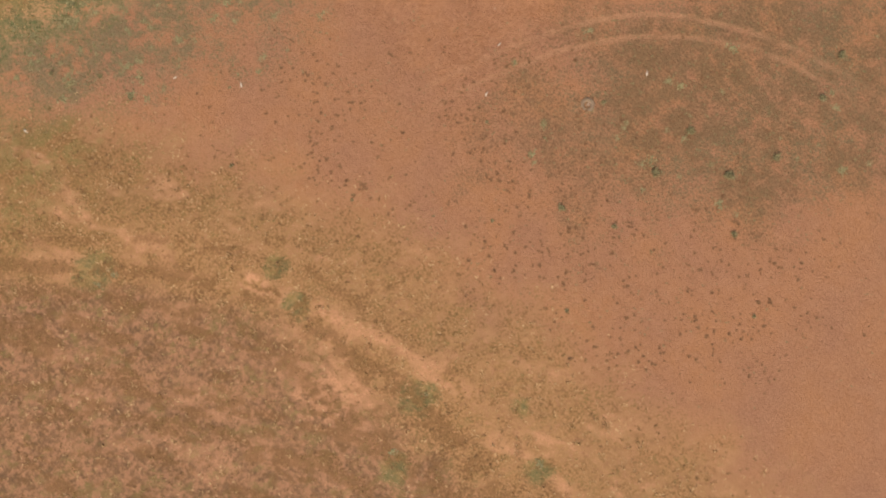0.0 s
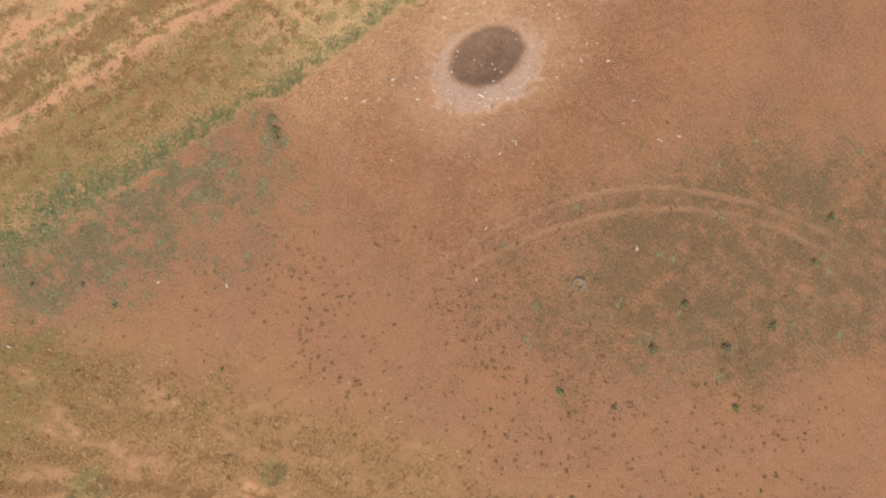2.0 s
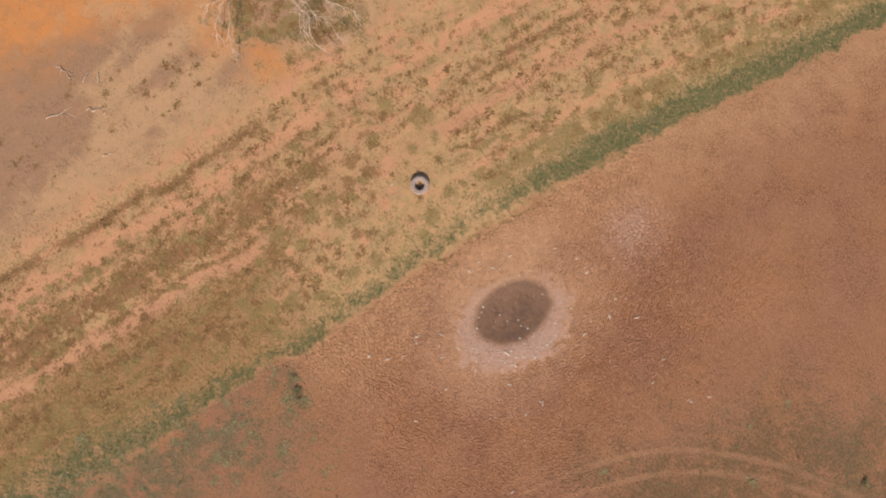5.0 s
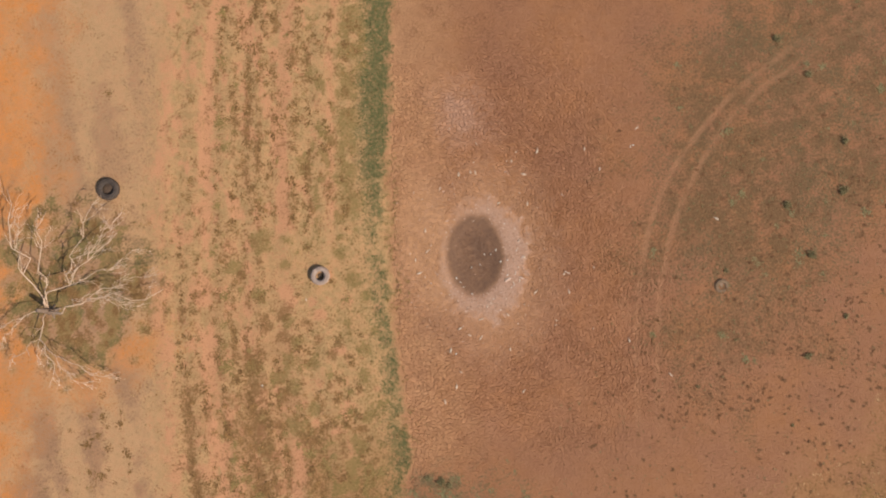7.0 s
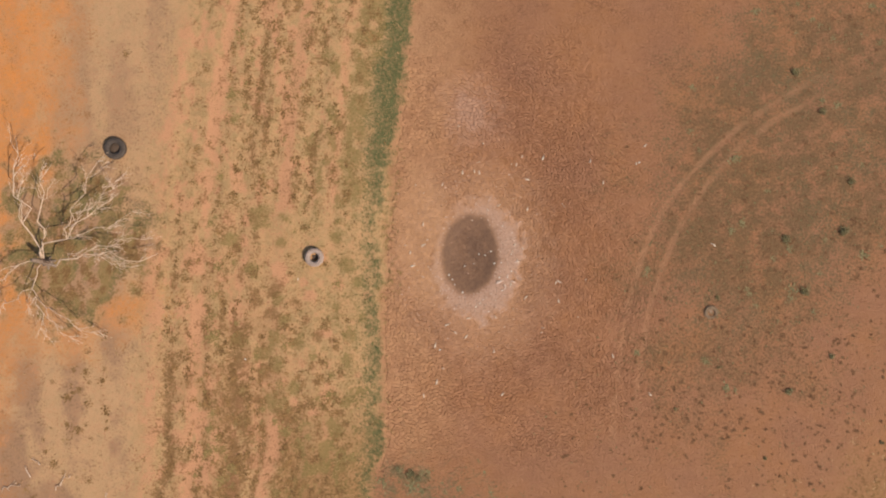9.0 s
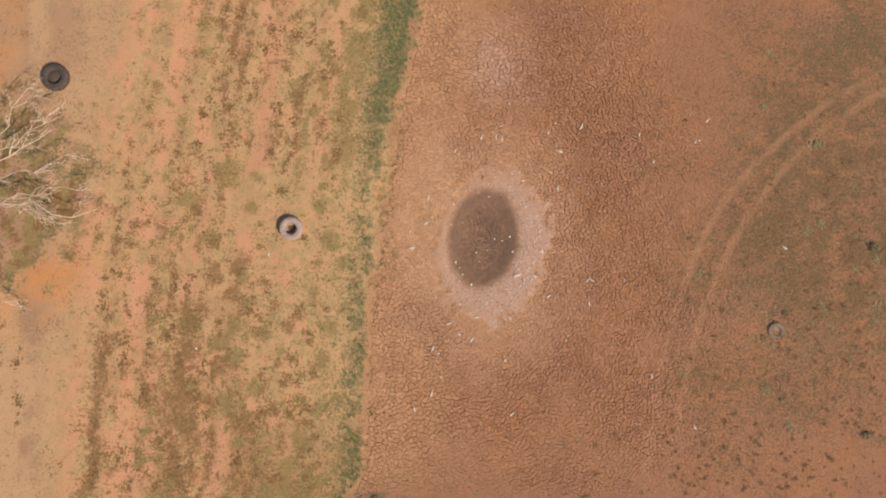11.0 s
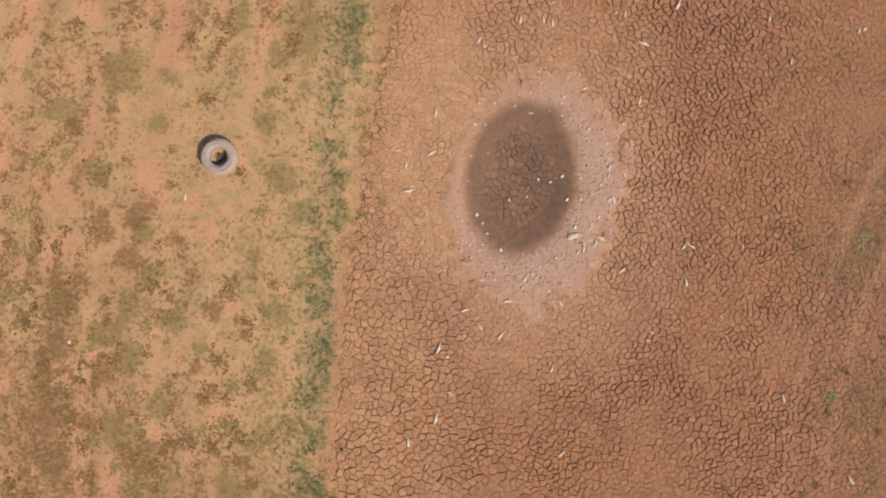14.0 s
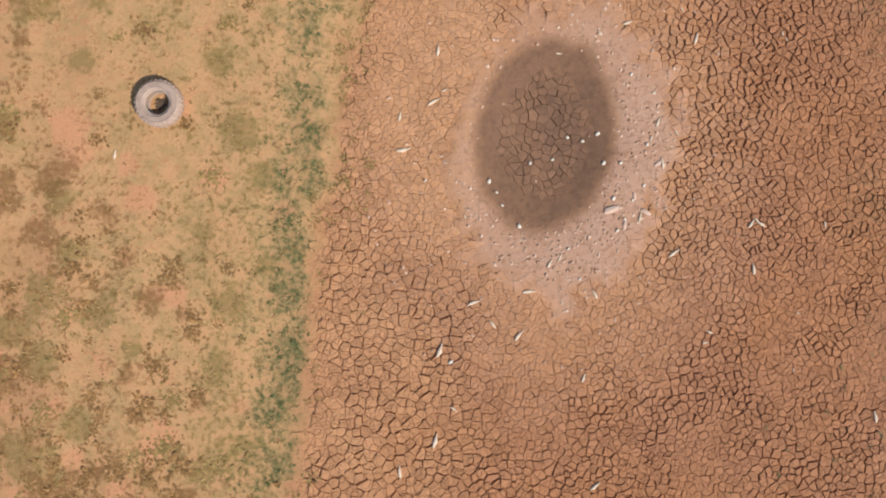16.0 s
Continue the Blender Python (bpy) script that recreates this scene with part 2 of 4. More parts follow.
    for cx, cy, r in BANK_CLUMPS:
        near = step(1.2, 0.5, np.hypot(x - cx, y - cy) / r + 0.8 * (n2 - 0.5))
        f["sage"] = np.maximum(f["sage"], near)
        f["green"] = np.maximum(f["green"], 0.6 * near * step(0.4, 0.6, n3))
        f["brown"] = np.maximum(f["brown"], near * step(0.5, 0.56, blotch))
    f["sage"] = np.maximum(f["sage"], 0.9 * west * bump(u, strip + 0.8, 1.0) * step(0.3, 0.5, n2) * step(-10, -4, y))
    f["sage"] = np.maximum(f["sage"], under_tree * step(0.40, 0.56, fbm(x * 1.2 + 3, y * 1.2, 15)))
    f["green"] = np.maximum(f["green"], 0.45 * under_tree * step(0.52, 0.62, fbm(x * 0.9 + 8, y * 0.9, 93)))
    # single patches that stand out near the pale tyre
    close = step(-13.6, -11.8, x) * step(-8.2, -6.4, y) * step(7.0, 5.4, y) * step(1.2, 2.0, u)
    for key in ("sage", "brown", "pale"):
        f[key] = f[key] * (1 - 0.6 * close)
    for key, places, share in (("sage", OLIVE_PATCHES, 0.95), ("brown", BROWN_PATCHES, 0.85), ("pale", PINK_PATCHES, 0.9)):
        for cx, cy, r in places:
            d = np.hypot(x - cx, y - cy) / r + 1.5 * (n2 - 0.5) + 1.1 * (n3 - 0.5)
            f[key] = np.maximum(f[key], share * west * step(1.35, 0.45, d))
    # the bed of the dam
    bed = 1 - f["veg"]
    pool = ellipse(x, y, 2.30, 2.27, 1.92, 2.68, -8) + 0.16 * (n2 - 0.5) + 0.10 * (n3 - 0.5)
    f["damp"] = step(1.11, 0.84, pool) * (0.86 + 0.14 * step(0.4, 0.6, n2))
    ring = ellipse(x, y, 2.72, 1.95, 3.05, 4.05, -8) + 0.42 * (n2 - 0.5) + 0.42 * (n3 - 0.5)
    side = step(-2.2, 2.4, 0.85 * (x - 2.3) - 0.45 * (y - 2.3))
    f["salt"] = bed * step(1.12, 0.84 - 0.14 * (1 - side), ring) * (0.70 + 0.30 * side) * (1 - f["damp"])
    f["salt"] = np.maximum(f["salt"], 0.14 * bed * step(2.3, 0.9, ring) * (1 - f["damp"]))
    second = ellipse(x, y, 3.3, 11.8, 2.6, 2.9, 0) + 0.7 * (n2 - 0.5)
    f["salt"] = np.maximum(f["salt"], np.maximum(0.30 * step(1.1, 0.5, second), 0.62 * step(0.62, 0.25, second)))
    f["shore"] = bed * np.maximum(step(6.5, 0.2, -u) * (0.3 + 0.7 * n2), 0.55 * step(2.1, 0.9, ring)) * step(-13, -8, y)
    f["shore"] = np.maximum(f["shore"], 0.8 * bed * step(1.4, 0.6, ellipse(x, y, -0.5, 3.6, 2.3, 5.0, 0) + 0.5 * (n2 - 0.5)))
    patch = ellipse(x, y, 23.7, 7.0, 16.0, 8.6, 62) + 0.95 * (n1 - 0.5) + 0.6 * (n2 - 0.5)
    patch = step(1.22, 0.58, patch)
    low = step(9.5, 1.0, -u + 6.5 * (n1 - 0.5)) * (0.35 * step(-9.5, -13, y) + 0.65 * step(-13, -18, y)) * step(-42, -31, y)
    low = np.maximum(low, step(1.1, 0.5, ellipse(x, y, -2.9, -11.6, 1.7, 0.7, -15) + 0.4 * (n2 - 0.5)))
    f["olive"] = np.clip(bed * patch * (0.32 + 2.7 * (0.6 * n2 + 0.4 * n3 - 0.34)), 0, 1)
    f["lush"] = np.clip((bed + 0.8 * west * wild * step(3.5, 0.5, u)) * (low * (0.62 + 5.0 * (0.55 * n2 + 0.45 * n3 - 0.46)) + 0.2 * patch * step(0.50, 0.66, n1)), 0, 1)
    tracks = np.minimum(line_distance(x, y, TRACK_OUT), line_distance(x, y, TRACK_IN))
    f["track"] = bed * step(0.27, 0.10, tracks + 0.10 * (n3 - 0.5)) * (0.35 + 0.65 * step(0.3, 0.6, n2)) * (0.3 + 0.7 * step(-12, -7, y)) * (1 - 0.85 * bump(x, 21.6, 0.5)) * (1 - 0.75 * step(24, 26.5, x))
    f["crazed"] = bed * step(26, 13, x) * step(-15, -8, y) * (1 - f["damp"]) * (1 - np.minimum(1, 1.8 * f["salt"])) * (1 - 0.75 * np.maximum(f["olive"], f["lush"])) * step(0.30, 0.62, fbm(x * 0.7, y * 0.7, 82))
    return f


PLATE_BOX = (-4.6, 18.0, -12.5, 18.0)


def plate_zone(x, y):
    """1 where the mud has cracked into plates; the salt crust round the pool is smooth."""
    x0, x1, y0, y1 = PLATE_BOX
    inside = step(0, 1.6, x1 - x) * step(0, 1.6, y - y0) * step(0, 1.6, y1 - y)
    n2, n3 = fbm(x * 1.1, y * 1.1, 2), fbm(x * 3.0, y * 3.0, 3, 3)
    crust = step(1.08, 0.94, ellipse(x, y, 2.72, 1.95, 3.05, 4.05, -8) + 0.42 * (n2 - 0.5) + 0.42 * (n3 - 0.5))
    crust = crust * step(0.45, 0.75, ellipse(x, y, 2.30, 2.27, 1.92, 2.68, -8))
    return inside * step(-0.35, 0.0, -west_of_shore(x, y)) * (1 - crust)


def surface(x, y):
    """Height of the walked-on ground."""
    u = west_of_shore(x, y)
    h = 0.10 * (fbm(x * 0.15, y * 0.15, 31) - 0.5) + 0.05 * (fbm(x * 0.9, y * 0.9, 32) - 0.5)
    h = h + 0.16 * step(-0.3, 2.5, u) + 0.02 * np.sin(u * 2.9) * step(3, 5, u) * step(18, 14, u)
    h = h + 0.35 * step(-1, 7, np.interp(x, BANK_X, BANK_Y) - y) * step(0, -3, u)
    h = h - 0.13 * step(1.35, 0.4, ellipse(x, y, 2.32, 2.33, 1.86, 2.66, -7))
    tracks = np.minimum(line_distance(x, y, TRACK_OUT), line_distance(x, y, TRACK_IN))
    h = h + (0.004 * bump(tracks, 0.3, 0.08) - 0.012 * step(0.25, 0.1, tracks)) * step(-9, -3, y)
    return h


def height(x, y):
    return float(surface(np.array([float(x)]), np.array([float(y)]))[0])


# ---- materials ----
def material(name, rough=0.9, spec=0.25):
    m = bpy.data.materials.new(name)
    m.use_nodes = True
    b = m.node_tree.nodes["Principled BSDF"]
    b.inputs["Roughness"].default_value = rough
    b.inputs["Specular IOR Level"].default_value = spec
    return m, m.node_tree, b


def add(tree, kind, **values):
    n = tree.nodes.new(kind)
    for key, value in values.items():
        n.inputs[key].default_value = value
    return n


def noise_node(tree, scale, detail=5.0, rough=0.6, vector=None):
    n = add(tree, "ShaderNodeTexNoise", Scale=scale, Detail=detail, Roughness=rough)
    if vector is not None:
        tree.links.new(vector, n.inputs["Vector"])
    return n.outputs["Fac"]


def span(tree, value, a, b, c, d):
    n = tree.nodes.new("ShaderNodeMapRange")
    tree.links.new(value, n.inputs[0])
    for k, v in zip((1, 2, 3, 4), (a, b, c, d)):
        n.inputs[k].default_value = v
    return n.outputs[0]


def calc(tree, op, a, b):
    n = tree.nodes.new("ShaderNodeMath")
    n.operation = op
    for k, v in enumerate((a, b)):
        if isinstance(v, (int, float)):
            n.inputs[k].default_value = v
        else:
            tree.links.new(v, n.inputs[k])
    return n.outputs[0]


def blend(tree, fac, a, b, kind="MIX"):
    n = tree.nodes.new("ShaderNodeMix")
    n.data_type, n.blend_type = "RGBA", kind
    for k, v in ((0, fac), (6, a), (7, b)):
        if isinstance(v, (int, float)):
            n.inputs[k].default_value = v
        elif isinstance(v, tuple):
            n.inputs[k].default_value = (*v, 1)
        else:
            tree.links.new(v, n.inputs[k])
    return n.outputs[2]


def attribute(tree, name):
    n = tree.nodes.new("ShaderNodeAttribute")
    n.attribute_name = name
    return n.outputs["Fac"]


def relief(tree, shader, value, strength, distance):
    n = add(tree, "ShaderNodeBump", Strength=strength, Distance=distance)
    tree.links.new(value, n.inputs["Height"])
    tree.links.new(n.outputs[0], shader.inputs["Normal"])


def earth_material():
    m, t, b = material("earth", 0.92, 0.15)
    p = t.nodes.new("ShaderNodeNewGeometry").outputs["Position"]
    wide = noise_node(t, 0.22, 3, 0.5, p)
    mid = noise_node(t, 1.3, 5, 0.6, p)
    fine = noise_node(t, 6.5, 5, 0.62, p)
    grit = noise_node(t, 45.0, 4, 0.7, p)

    fray = calc(t, "ADD", span(t, fine, 0.36, 0.64, -0.32, 0.32), span(t, mid, 0.36, 0.64, -0.12, 0.12))

    def broken(name, hard=0.5, crisp=False):
        """An area whose rim frays at the grain of the ground."""
        a = attribute(t, name)
        s = calc(t, "ADD", a, calc(t, "MULTIPLY", fray, hard))
        s = calc(t, "MULTIPLY", s, span(t, a, 0.0, 0.06, 0.0, 1.0))
        if crisp:
            s = span(t, s, 0.18, 0.78, 0.0, 1.0)
        n = t.nodes.new("ShaderNodeClamp")
        t.links.new(s, n.inputs[0])
        return n.outputs[0]

    mud = blend(t, span(t, wide, 0.35, 0.65, 0, 1), MUD_A, MUD_B)
    mud = blend(t, span(t, mid, 0.4, 0.7, 0, 0.6), mud, MUD_C)
    mud = blend(t, attribute(t, "shore"), mud, (0.52, 0.275, 0.14))
    mud = blend(t, calc(t, "MULTIPLY", broken("olive", 1.4), 0.80), mud, (0.165, 0.104, 0.050))
    mud = blend(t, calc(t, "MULTIPLY", broken("lush", 1.6), 0.78), mud, (0.165, 0.138, 0.072))
    mud = blend(t, calc(t, "MULTIPLY", broken("track", 0.6), 0.62), mud, (0.43, 0.215, 0.115))
    crust = blend(t, span(t, mid, 0.38, 0.62, 0, 1), (0.56, 0.370, 0.285), (0.52, 0.315, 0.222))
    crust = blend(t, span(t, fine, 0.44, 0.66, 0, 0.7), crust, (0.36, 0.195, 0.120))
    mud = blend(t, calc(t, "MULTIPLY", broken("salt", 0.9), 0.82), mud, crust)
    mud = blend(t, broken("damp", 0.25), mud, (0.184, 0.101, 0.063))
    soil = blend(t, span(t, mid, 0.3, 0.7, 0, 1), (0.58, 0.350, 0.168), (0.50, 0.290, 0.138))
    small = noise_node(t, 2.6, 4, 0.6, p)
    soil = blend(t, span(t, small, 0.46, 0.62, 0, 0.75), soil, (0.41, 0.272, 0.124))
    soil = blend(t, span(t, small, 0.47, 0.34, 0, 0.5), soil, (0.62, 0.325, 0.160))
    soil = blend(t, span(t, fine, 0.5, 0.72, 0, 0.6), soil, (0.31, 0.165, 0.065))
    soil = blend(t, calc(t, "MULTIPLY", broken("bank", 0.6), 0.8), soil, blend(t, span(t, fine, 0.36, 0.62, 0, 1), (0.38, 0.184, 0.070), (0.195, 0.091, 0.034)))
    soil = blend(t, calc(t, "MULTIPLY", broken("top", 0.8), 0.85), soil, blend(t, span(t, calc(t, "ADD", small, calc(t, "MULTIPLY", mid, 0.8)), 0.74, 1.02, 0, 1), (0.345, 0.166, 0.092), (0.150, 0.081, 0.043)))
    soil = blend(t, calc(t, "MULTIPLY", broken("worn", 0.9), 0.55), soil, (0.44, 0.222, 0.110))
    soil = blend(t, calc(t, "MULTIPLY", broken("bare", 0.7), 0.6), soil, (0.535, 0.312, 0.170))
    soil = blend(t, calc(t, "MULTIPLY", broken("dull", 1.0), 0.9), soil, (0.335, 0.186, 0.108))
    soil = blend(t, calc(t, "MULTIPLY", broken("thatch", 0.5), 0.85), soil, blend(t, span(t, fine, 0.36, 0.64, 0, 1), (0.33, 0.175, 0.067), (0.190, 0.099, 0.037)))
    soil = blend(t, broken("orange", 0.9), soil, blend(t, span(t, small, 0.38, 0.62, 0, 1), (0.69, 0.255, 0.072), (0.60, 0.25, 0.085)))
    soil = blend(t, calc(t, "MULTIPLY", broken("pale", 1.1, True), 0.85), soil, (0.62, 0.298, 0.158))
    soil = blend(t, calc(t, "MULTIPLY", broken("sage", 1.0, True), 0.72), soil, (0.245, 0.176, 0.062))
    soil = blend(t, calc(t, "MULTIPLY", broken("brown", 1.2, True), 0.70), soil, (0.205, 0.100, 0.039))
    soil = blend(t, calc(t, "MULTIPLY", broken("green", 0.9), 0.9), soil, (0.120, 0.122, 0.050))
    colour = blend(t, broken("veg", 0.9), mud, soil)
    colour = blend(t, calc(t, "MULTIPLY", calc(t, "MULTIPLY", broken("lush", 1.6), attribute(t, "veg")), 0.7), colour, (0.165, 0.140, 0.065))
    colour = blend(t, span(t, grit, 0.3, 0.75, 0.0, 0.45), colour, blend(t, 1.0, colour, (0.55, 0.5, 0.45), "MULTIPLY"))
    geo = t.nodes.new("ShaderNodeNewGeometry")
    tone = calc(t, "ADD", geo.outputs["Random Per Island"], t.nodes.new("ShaderNodeObjectInfo").outputs["Random"])
    tone = calc(t, "MULTIPLY", calc(t, "FRACT", tone, 0.0), attribute(t, "plate"))
    colour = blend(t, span(t, tone, 0.0, 1.0, 0.0, 0.5), colour, blend(t, 1.0, colour, (0.68, 0.66, 0.64), "MULTIPLY"))
    colour = blend(t, attribute(t, "plate"), colour, blend(t, 1.0, colour, (1.18, 1.18, 1.18), "MULTIPLY"))
    colour = blend(t, span(t, fine, 0.5, 0.68, 0.0, 0.30), colour, blend(t, 1.0, colour, (0.62, 0.58, 0.52), "MULTIPLY"))
    v = t.nodes.new("ShaderNodeTexVoronoi")
    v.feature = "DISTANCE_TO_EDGE"
    v.inputs["Scale"].default_value = 5.0
    bent = t.nodes.new("ShaderNodeVectorMath")
    bent.operation = "ADD"
    wander = add(t, "ShaderNodeTexNoise", Scale=3.5, Detail=3.0)
    t.links.new(p, wander.inputs["Vector"])
    gentle = t.nodes.new("ShaderNodeVectorMath")
    gentle.operation = "SCALE"
    gentle.inputs["Scale"].default_value = 0.30
    t.links.new(wander.outputs["Color"], gentle.inputs[0])
    t.links.new(p, bent.inputs[0])
    t.links.new(gentle.outputs[0], bent.inputs[1])
    t.links.new(bent.outputs[0], v.inputs["Vector"])
    # past the modelled plates, the shade in the cracks is painted into the colour
    crack_shade = span(t, v.outputs["Distance"], 0.02, 0.16, 1.0, 0.0)
    crack_shade = calc(t, "MULTIPLY", crack_shade, calc(t, "MULTIPLY", attribute(t, "crazed"), span(t, attribute(t, "plate"), 0.0, 0.6, 1.0, 0.0)))
    crack_shade = calc(t, "MULTIPLY", crack_shade, span(t, mid, 0.35, 0.6, 0.15, 0.75))
    colour = blend(t, crack_shade, colour, blend(t, 1.0, colour, (0.5, 0.46, 0.42), "MULTIPLY"))
    t.links.new(colour, b.inputs["Base Color"])
    t.links.new(span(t, broken("damp", 0.2), 0, 1, 0.93, 0.6), b.inputs["Roughness"])
    cracks = span(t, v.outputs["Distance"], 0.0, 0.09, -1.0, 0.0)
    cracks = calc(t, "MULTIPLY", cracks, span(t, attribute(t, "veg"), 0.0, 0.3, 0.8, 0.0))
    cracks = calc(t, "MULTIPLY", cracks, span(t, calc(t, "ADD", attribute(t, "salt"), attribute(t, "damp")), 0.05, 0.4, 1.0, 0.0))
    h = calc(t, "ADD", calc(t, "MULTIPLY", fine, 1.0), calc(t, "MULTIPLY", grit, 0.5))
    h = calc(t, "ADD", h, cracks)
    relief(t, b, h, 0.8, 0.03)
    return m


MUD_A, MUD_B, MUD_C = (0.382, 0.172, 0.081), (0.345, 0.160, 0.087), (0.396, 0.190, 0.103)
EARTH = earth_material()


def leaf_material(name, a, b_, rough=0.8):
    """Blades and leaves: each piece its own shade between two."""
    m, t, b = material(name, rough, 0.2)
    r = t.nodes.new("ShaderNodeNewGeometry")
    c = blend(t, r.outputs["Random Per Island"], a, b_)
    n = noise_node(t, 0.7, 3, 0.5, r.outputs["Position"])
    c = blend(t, span(t, n, 0.35, 0.7, 0.0, 0.5), c, blend(t, 1.0, c, (0.75, 0.7, 0.6), "MULTIPLY"))
    t.links.new(c, b.inputs["Base Color"])
    return m


STRAW = leaf_material("straw", (0.57, 0.35, 0.17), (0.33, 0.19, 0.08))
BROWN_WEED = leaf_material("brown_weed", (0.37, 0.200, 0.078), (0.205, 0.110, 0.043))
SAGE_BLADE = leaf_material("sage_blade", (0.36, 0.238, 0.092), (0.21, 0.142, 0.052))
GREEN_BLADE = leaf_material("green_blade", (0.172, 0.172, 0.064), (0.090, 0.112, 0.045))
BED_WEED = leaf_material("bed_weed", (0.25, 0.125, 0.058), (0.145, 0.074, 0.035))
ROW_WEED = leaf_material("row_weed", (0.295, 0.160, 0.062), (0.165, 0.090, 0.036))
DARK_WEED = leaf_material("dark_weed", (0.23, 0.118, 0.045), (0.115, 0.060, 0.025))
PALE_STRAW = leaf_material("pale_straw", (0.62, 0.39, 0.20), (0.46, 0.27, 0.125))
SHRUB_LEAF = leaf_material("shrub_leaf", (0.27, 0.215, 0.10), (0.14, 0.125, 0.06))

CRUMB = leaf_material("crumb", (0.62, 0.43, 0.33), (0.34, 0.195, 0.125), 0.92)
BUSH_LEAF = leaf_material("bush_leaf", (0.30, 0.235, 0.115), (0.17, 0.150, 0.070))


def surface_material(name, a, b_, scale, rough, depth, spec=0.3):
    m, t, b = material(name, rough, spec)
    c = t.nodes.new("ShaderNodeTexCoord").outputs["Object"]
    n1 = noise_node(t, scale, 5, 0.6, c)
    n2 = noise_node(t, scale * 7, 4, 0.7, c)
    t.links.new(blend(t, span(t, n1, 0.3, 0.7, 0, 1), a, b_), b.inputs["Base Color"])
    relief(t, b, calc(t, "ADD", n1, calc(t, "MULTIPLY", n2, 0.4)), 0.6, depth)
    return m


DUSTY_RUBBER = surface_material("dusty_rubber", (0.43, 0.315, 0.25), (0.31, 0.22, 0.175), 5, 0.9, 0.01)
DARK_RUBBER = surface_material("dark_rubber", (0.048, 0.036, 0.03), (0.10, 0.072, 0.055), 5, 0.75, 0.01)
DRIED_MUD = surface_material("dried_mud", (0.33, 0.215, 0.15), (0.25, 0.16, 0.11), 5, 0.95, 0.015)
MUDDY_RUBBER = surface_material("muddy_rubber", (0.26, 0.165, 0.10), (0.18, 0.122, 0.078), 4, 0.95, 0.015)
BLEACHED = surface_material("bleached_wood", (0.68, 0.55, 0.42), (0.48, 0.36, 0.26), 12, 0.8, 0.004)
PEBBLE = surface_material("pale_pebble", (0.70, 0.62, 0.52), (0.52, 0.44, 0.36), 15, 0.7, 0.004)
# brown soil darkened to stand for the shade inside the tyre holes
SHADED_SOIL = surface_material("shaded_soil", (0.13, 0.082, 0.054), (0.075, 0.05, 0.036), 6, 0.95, 0.02)
DEAD_WOOD = surface_material("dead_wood", (0.66, 0.47, 0.34), (0.45, 0.31, 0.215), 4, 0.85, 0.01)
DEAD_BARK = surface_material("dead_bark", (0.27, 0.19, 0.14), (0.15, 0.10, 0.07), 6, 0.9, 0.03)


# ---- building helpers ----
def mesh_from(name, verts, faces, mat, smooth=False):
    me = bpy.data.meshes.new(name)
    me.from_pydata(verts, [], faces)
    me.materials.append(mat)
    if smooth:
        me.shade_smooth()
    me.update()
    return me


def part(name, bm, mat, parent, label="", smooth=False):
    me = bpy.data.meshes.new(name)
    bmesh.ops.recalc_face_normals(bm, faces=bm.faces)
    bm.to_mesh(me)
    bm.free()
    me.materials.append(mat)
    if smooth:
        me.shade_smooth()
    ob = new(name, me)
    ob.parent = parent
    if label:
        tagged(ob, label)
    return ob


def cover(me, x, y, near):
    """Stores the cover of the ground in the mesh; past the near vertices the plain goes on as bare tan soil."""
    for key, value in fields(x, y).items():
        value[near:] = {"veg": 1.0, "bare": 0.6}.get(key, 0.0)
        a = me.attributes.new(key, "FLOAT", "POINT")
        a.data.foreach_set("value", np.ascontiguousarray(value, dtype=np.float32))


# ---- ground: one sheet to the horizon ----
def build_ground():
    x0, x1, y0, y1, d = -40.0, 53.0, -54.0, 38.0, 0.18
    nx, ny = int((x1 - x0) / d) + 1, int((y1 - y0) / d) + 1
    gx, gy = np.meshgrid(x0 + d * np.arange(nx), y0 + d * np.arange(ny))
    x, y = gx.ravel(), gy.ravel()
    z = surface(x, y) - 0.05 * plate_zone(x, y)
    i = np.arange(nx * ny).reshape(ny, nx)
    quads = np.stack([i[:-1, :-1], i[:-1, 1:], i[1:, 1:], i[1:, :-1]], -1).reshape(-1, 4)
    rim = np.concatenate([i[0, :], i[1:, -1], i[-1, -2::-1], i[-2:0:-1, 0]])
    parts, more, last, count = [np.stack([x, y, z], 1)], [quads], rim, nx * ny
    cx, cy = (x0 + x1) / 2, (y0 + y1) / 2
    for k, grow in enumerate((1.15, 1.5, 3, 12, 60)):
        ox, oy = cx + (x[rim] - cx) * grow, cy + (y[rim] - cy) * grow
        ring = count + np.arange(len(rim))
        parts.append(np.stack([ox, oy, 0 * ox + 0.1], 1))
        nxt = np.roll(np.arange(len(rim)), -1)
        more.append(np.stack([last, ring, ring[nxt], last[nxt]], 1))
        last, count = ring, count + len(rim)
    v, f = np.concatenate(parts), np.concatenate(more)
    me = bpy.data.meshes.new("ground")
    me.vertices.add(len(v))
    me.vertices.foreach_set("co", v.ravel())
    me.loops.add(f.size)
    me.loops.foreach_set("vertex_index", f.ravel())
    me.polygons.add(len(f))
    me.polygons.foreach_set("loop_start", np.arange(0, f.size, 4))
    me.update(calc_edges=True)
    me.materials.append(EARTH)
    me.shade_smooth()
    cover(me, v[:, 0], v[:, 1], nx * ny)
    tagged(new("ground", me), "dry red earth and mud bed with worn grass margins", "ground", kind="structure")


build_ground()


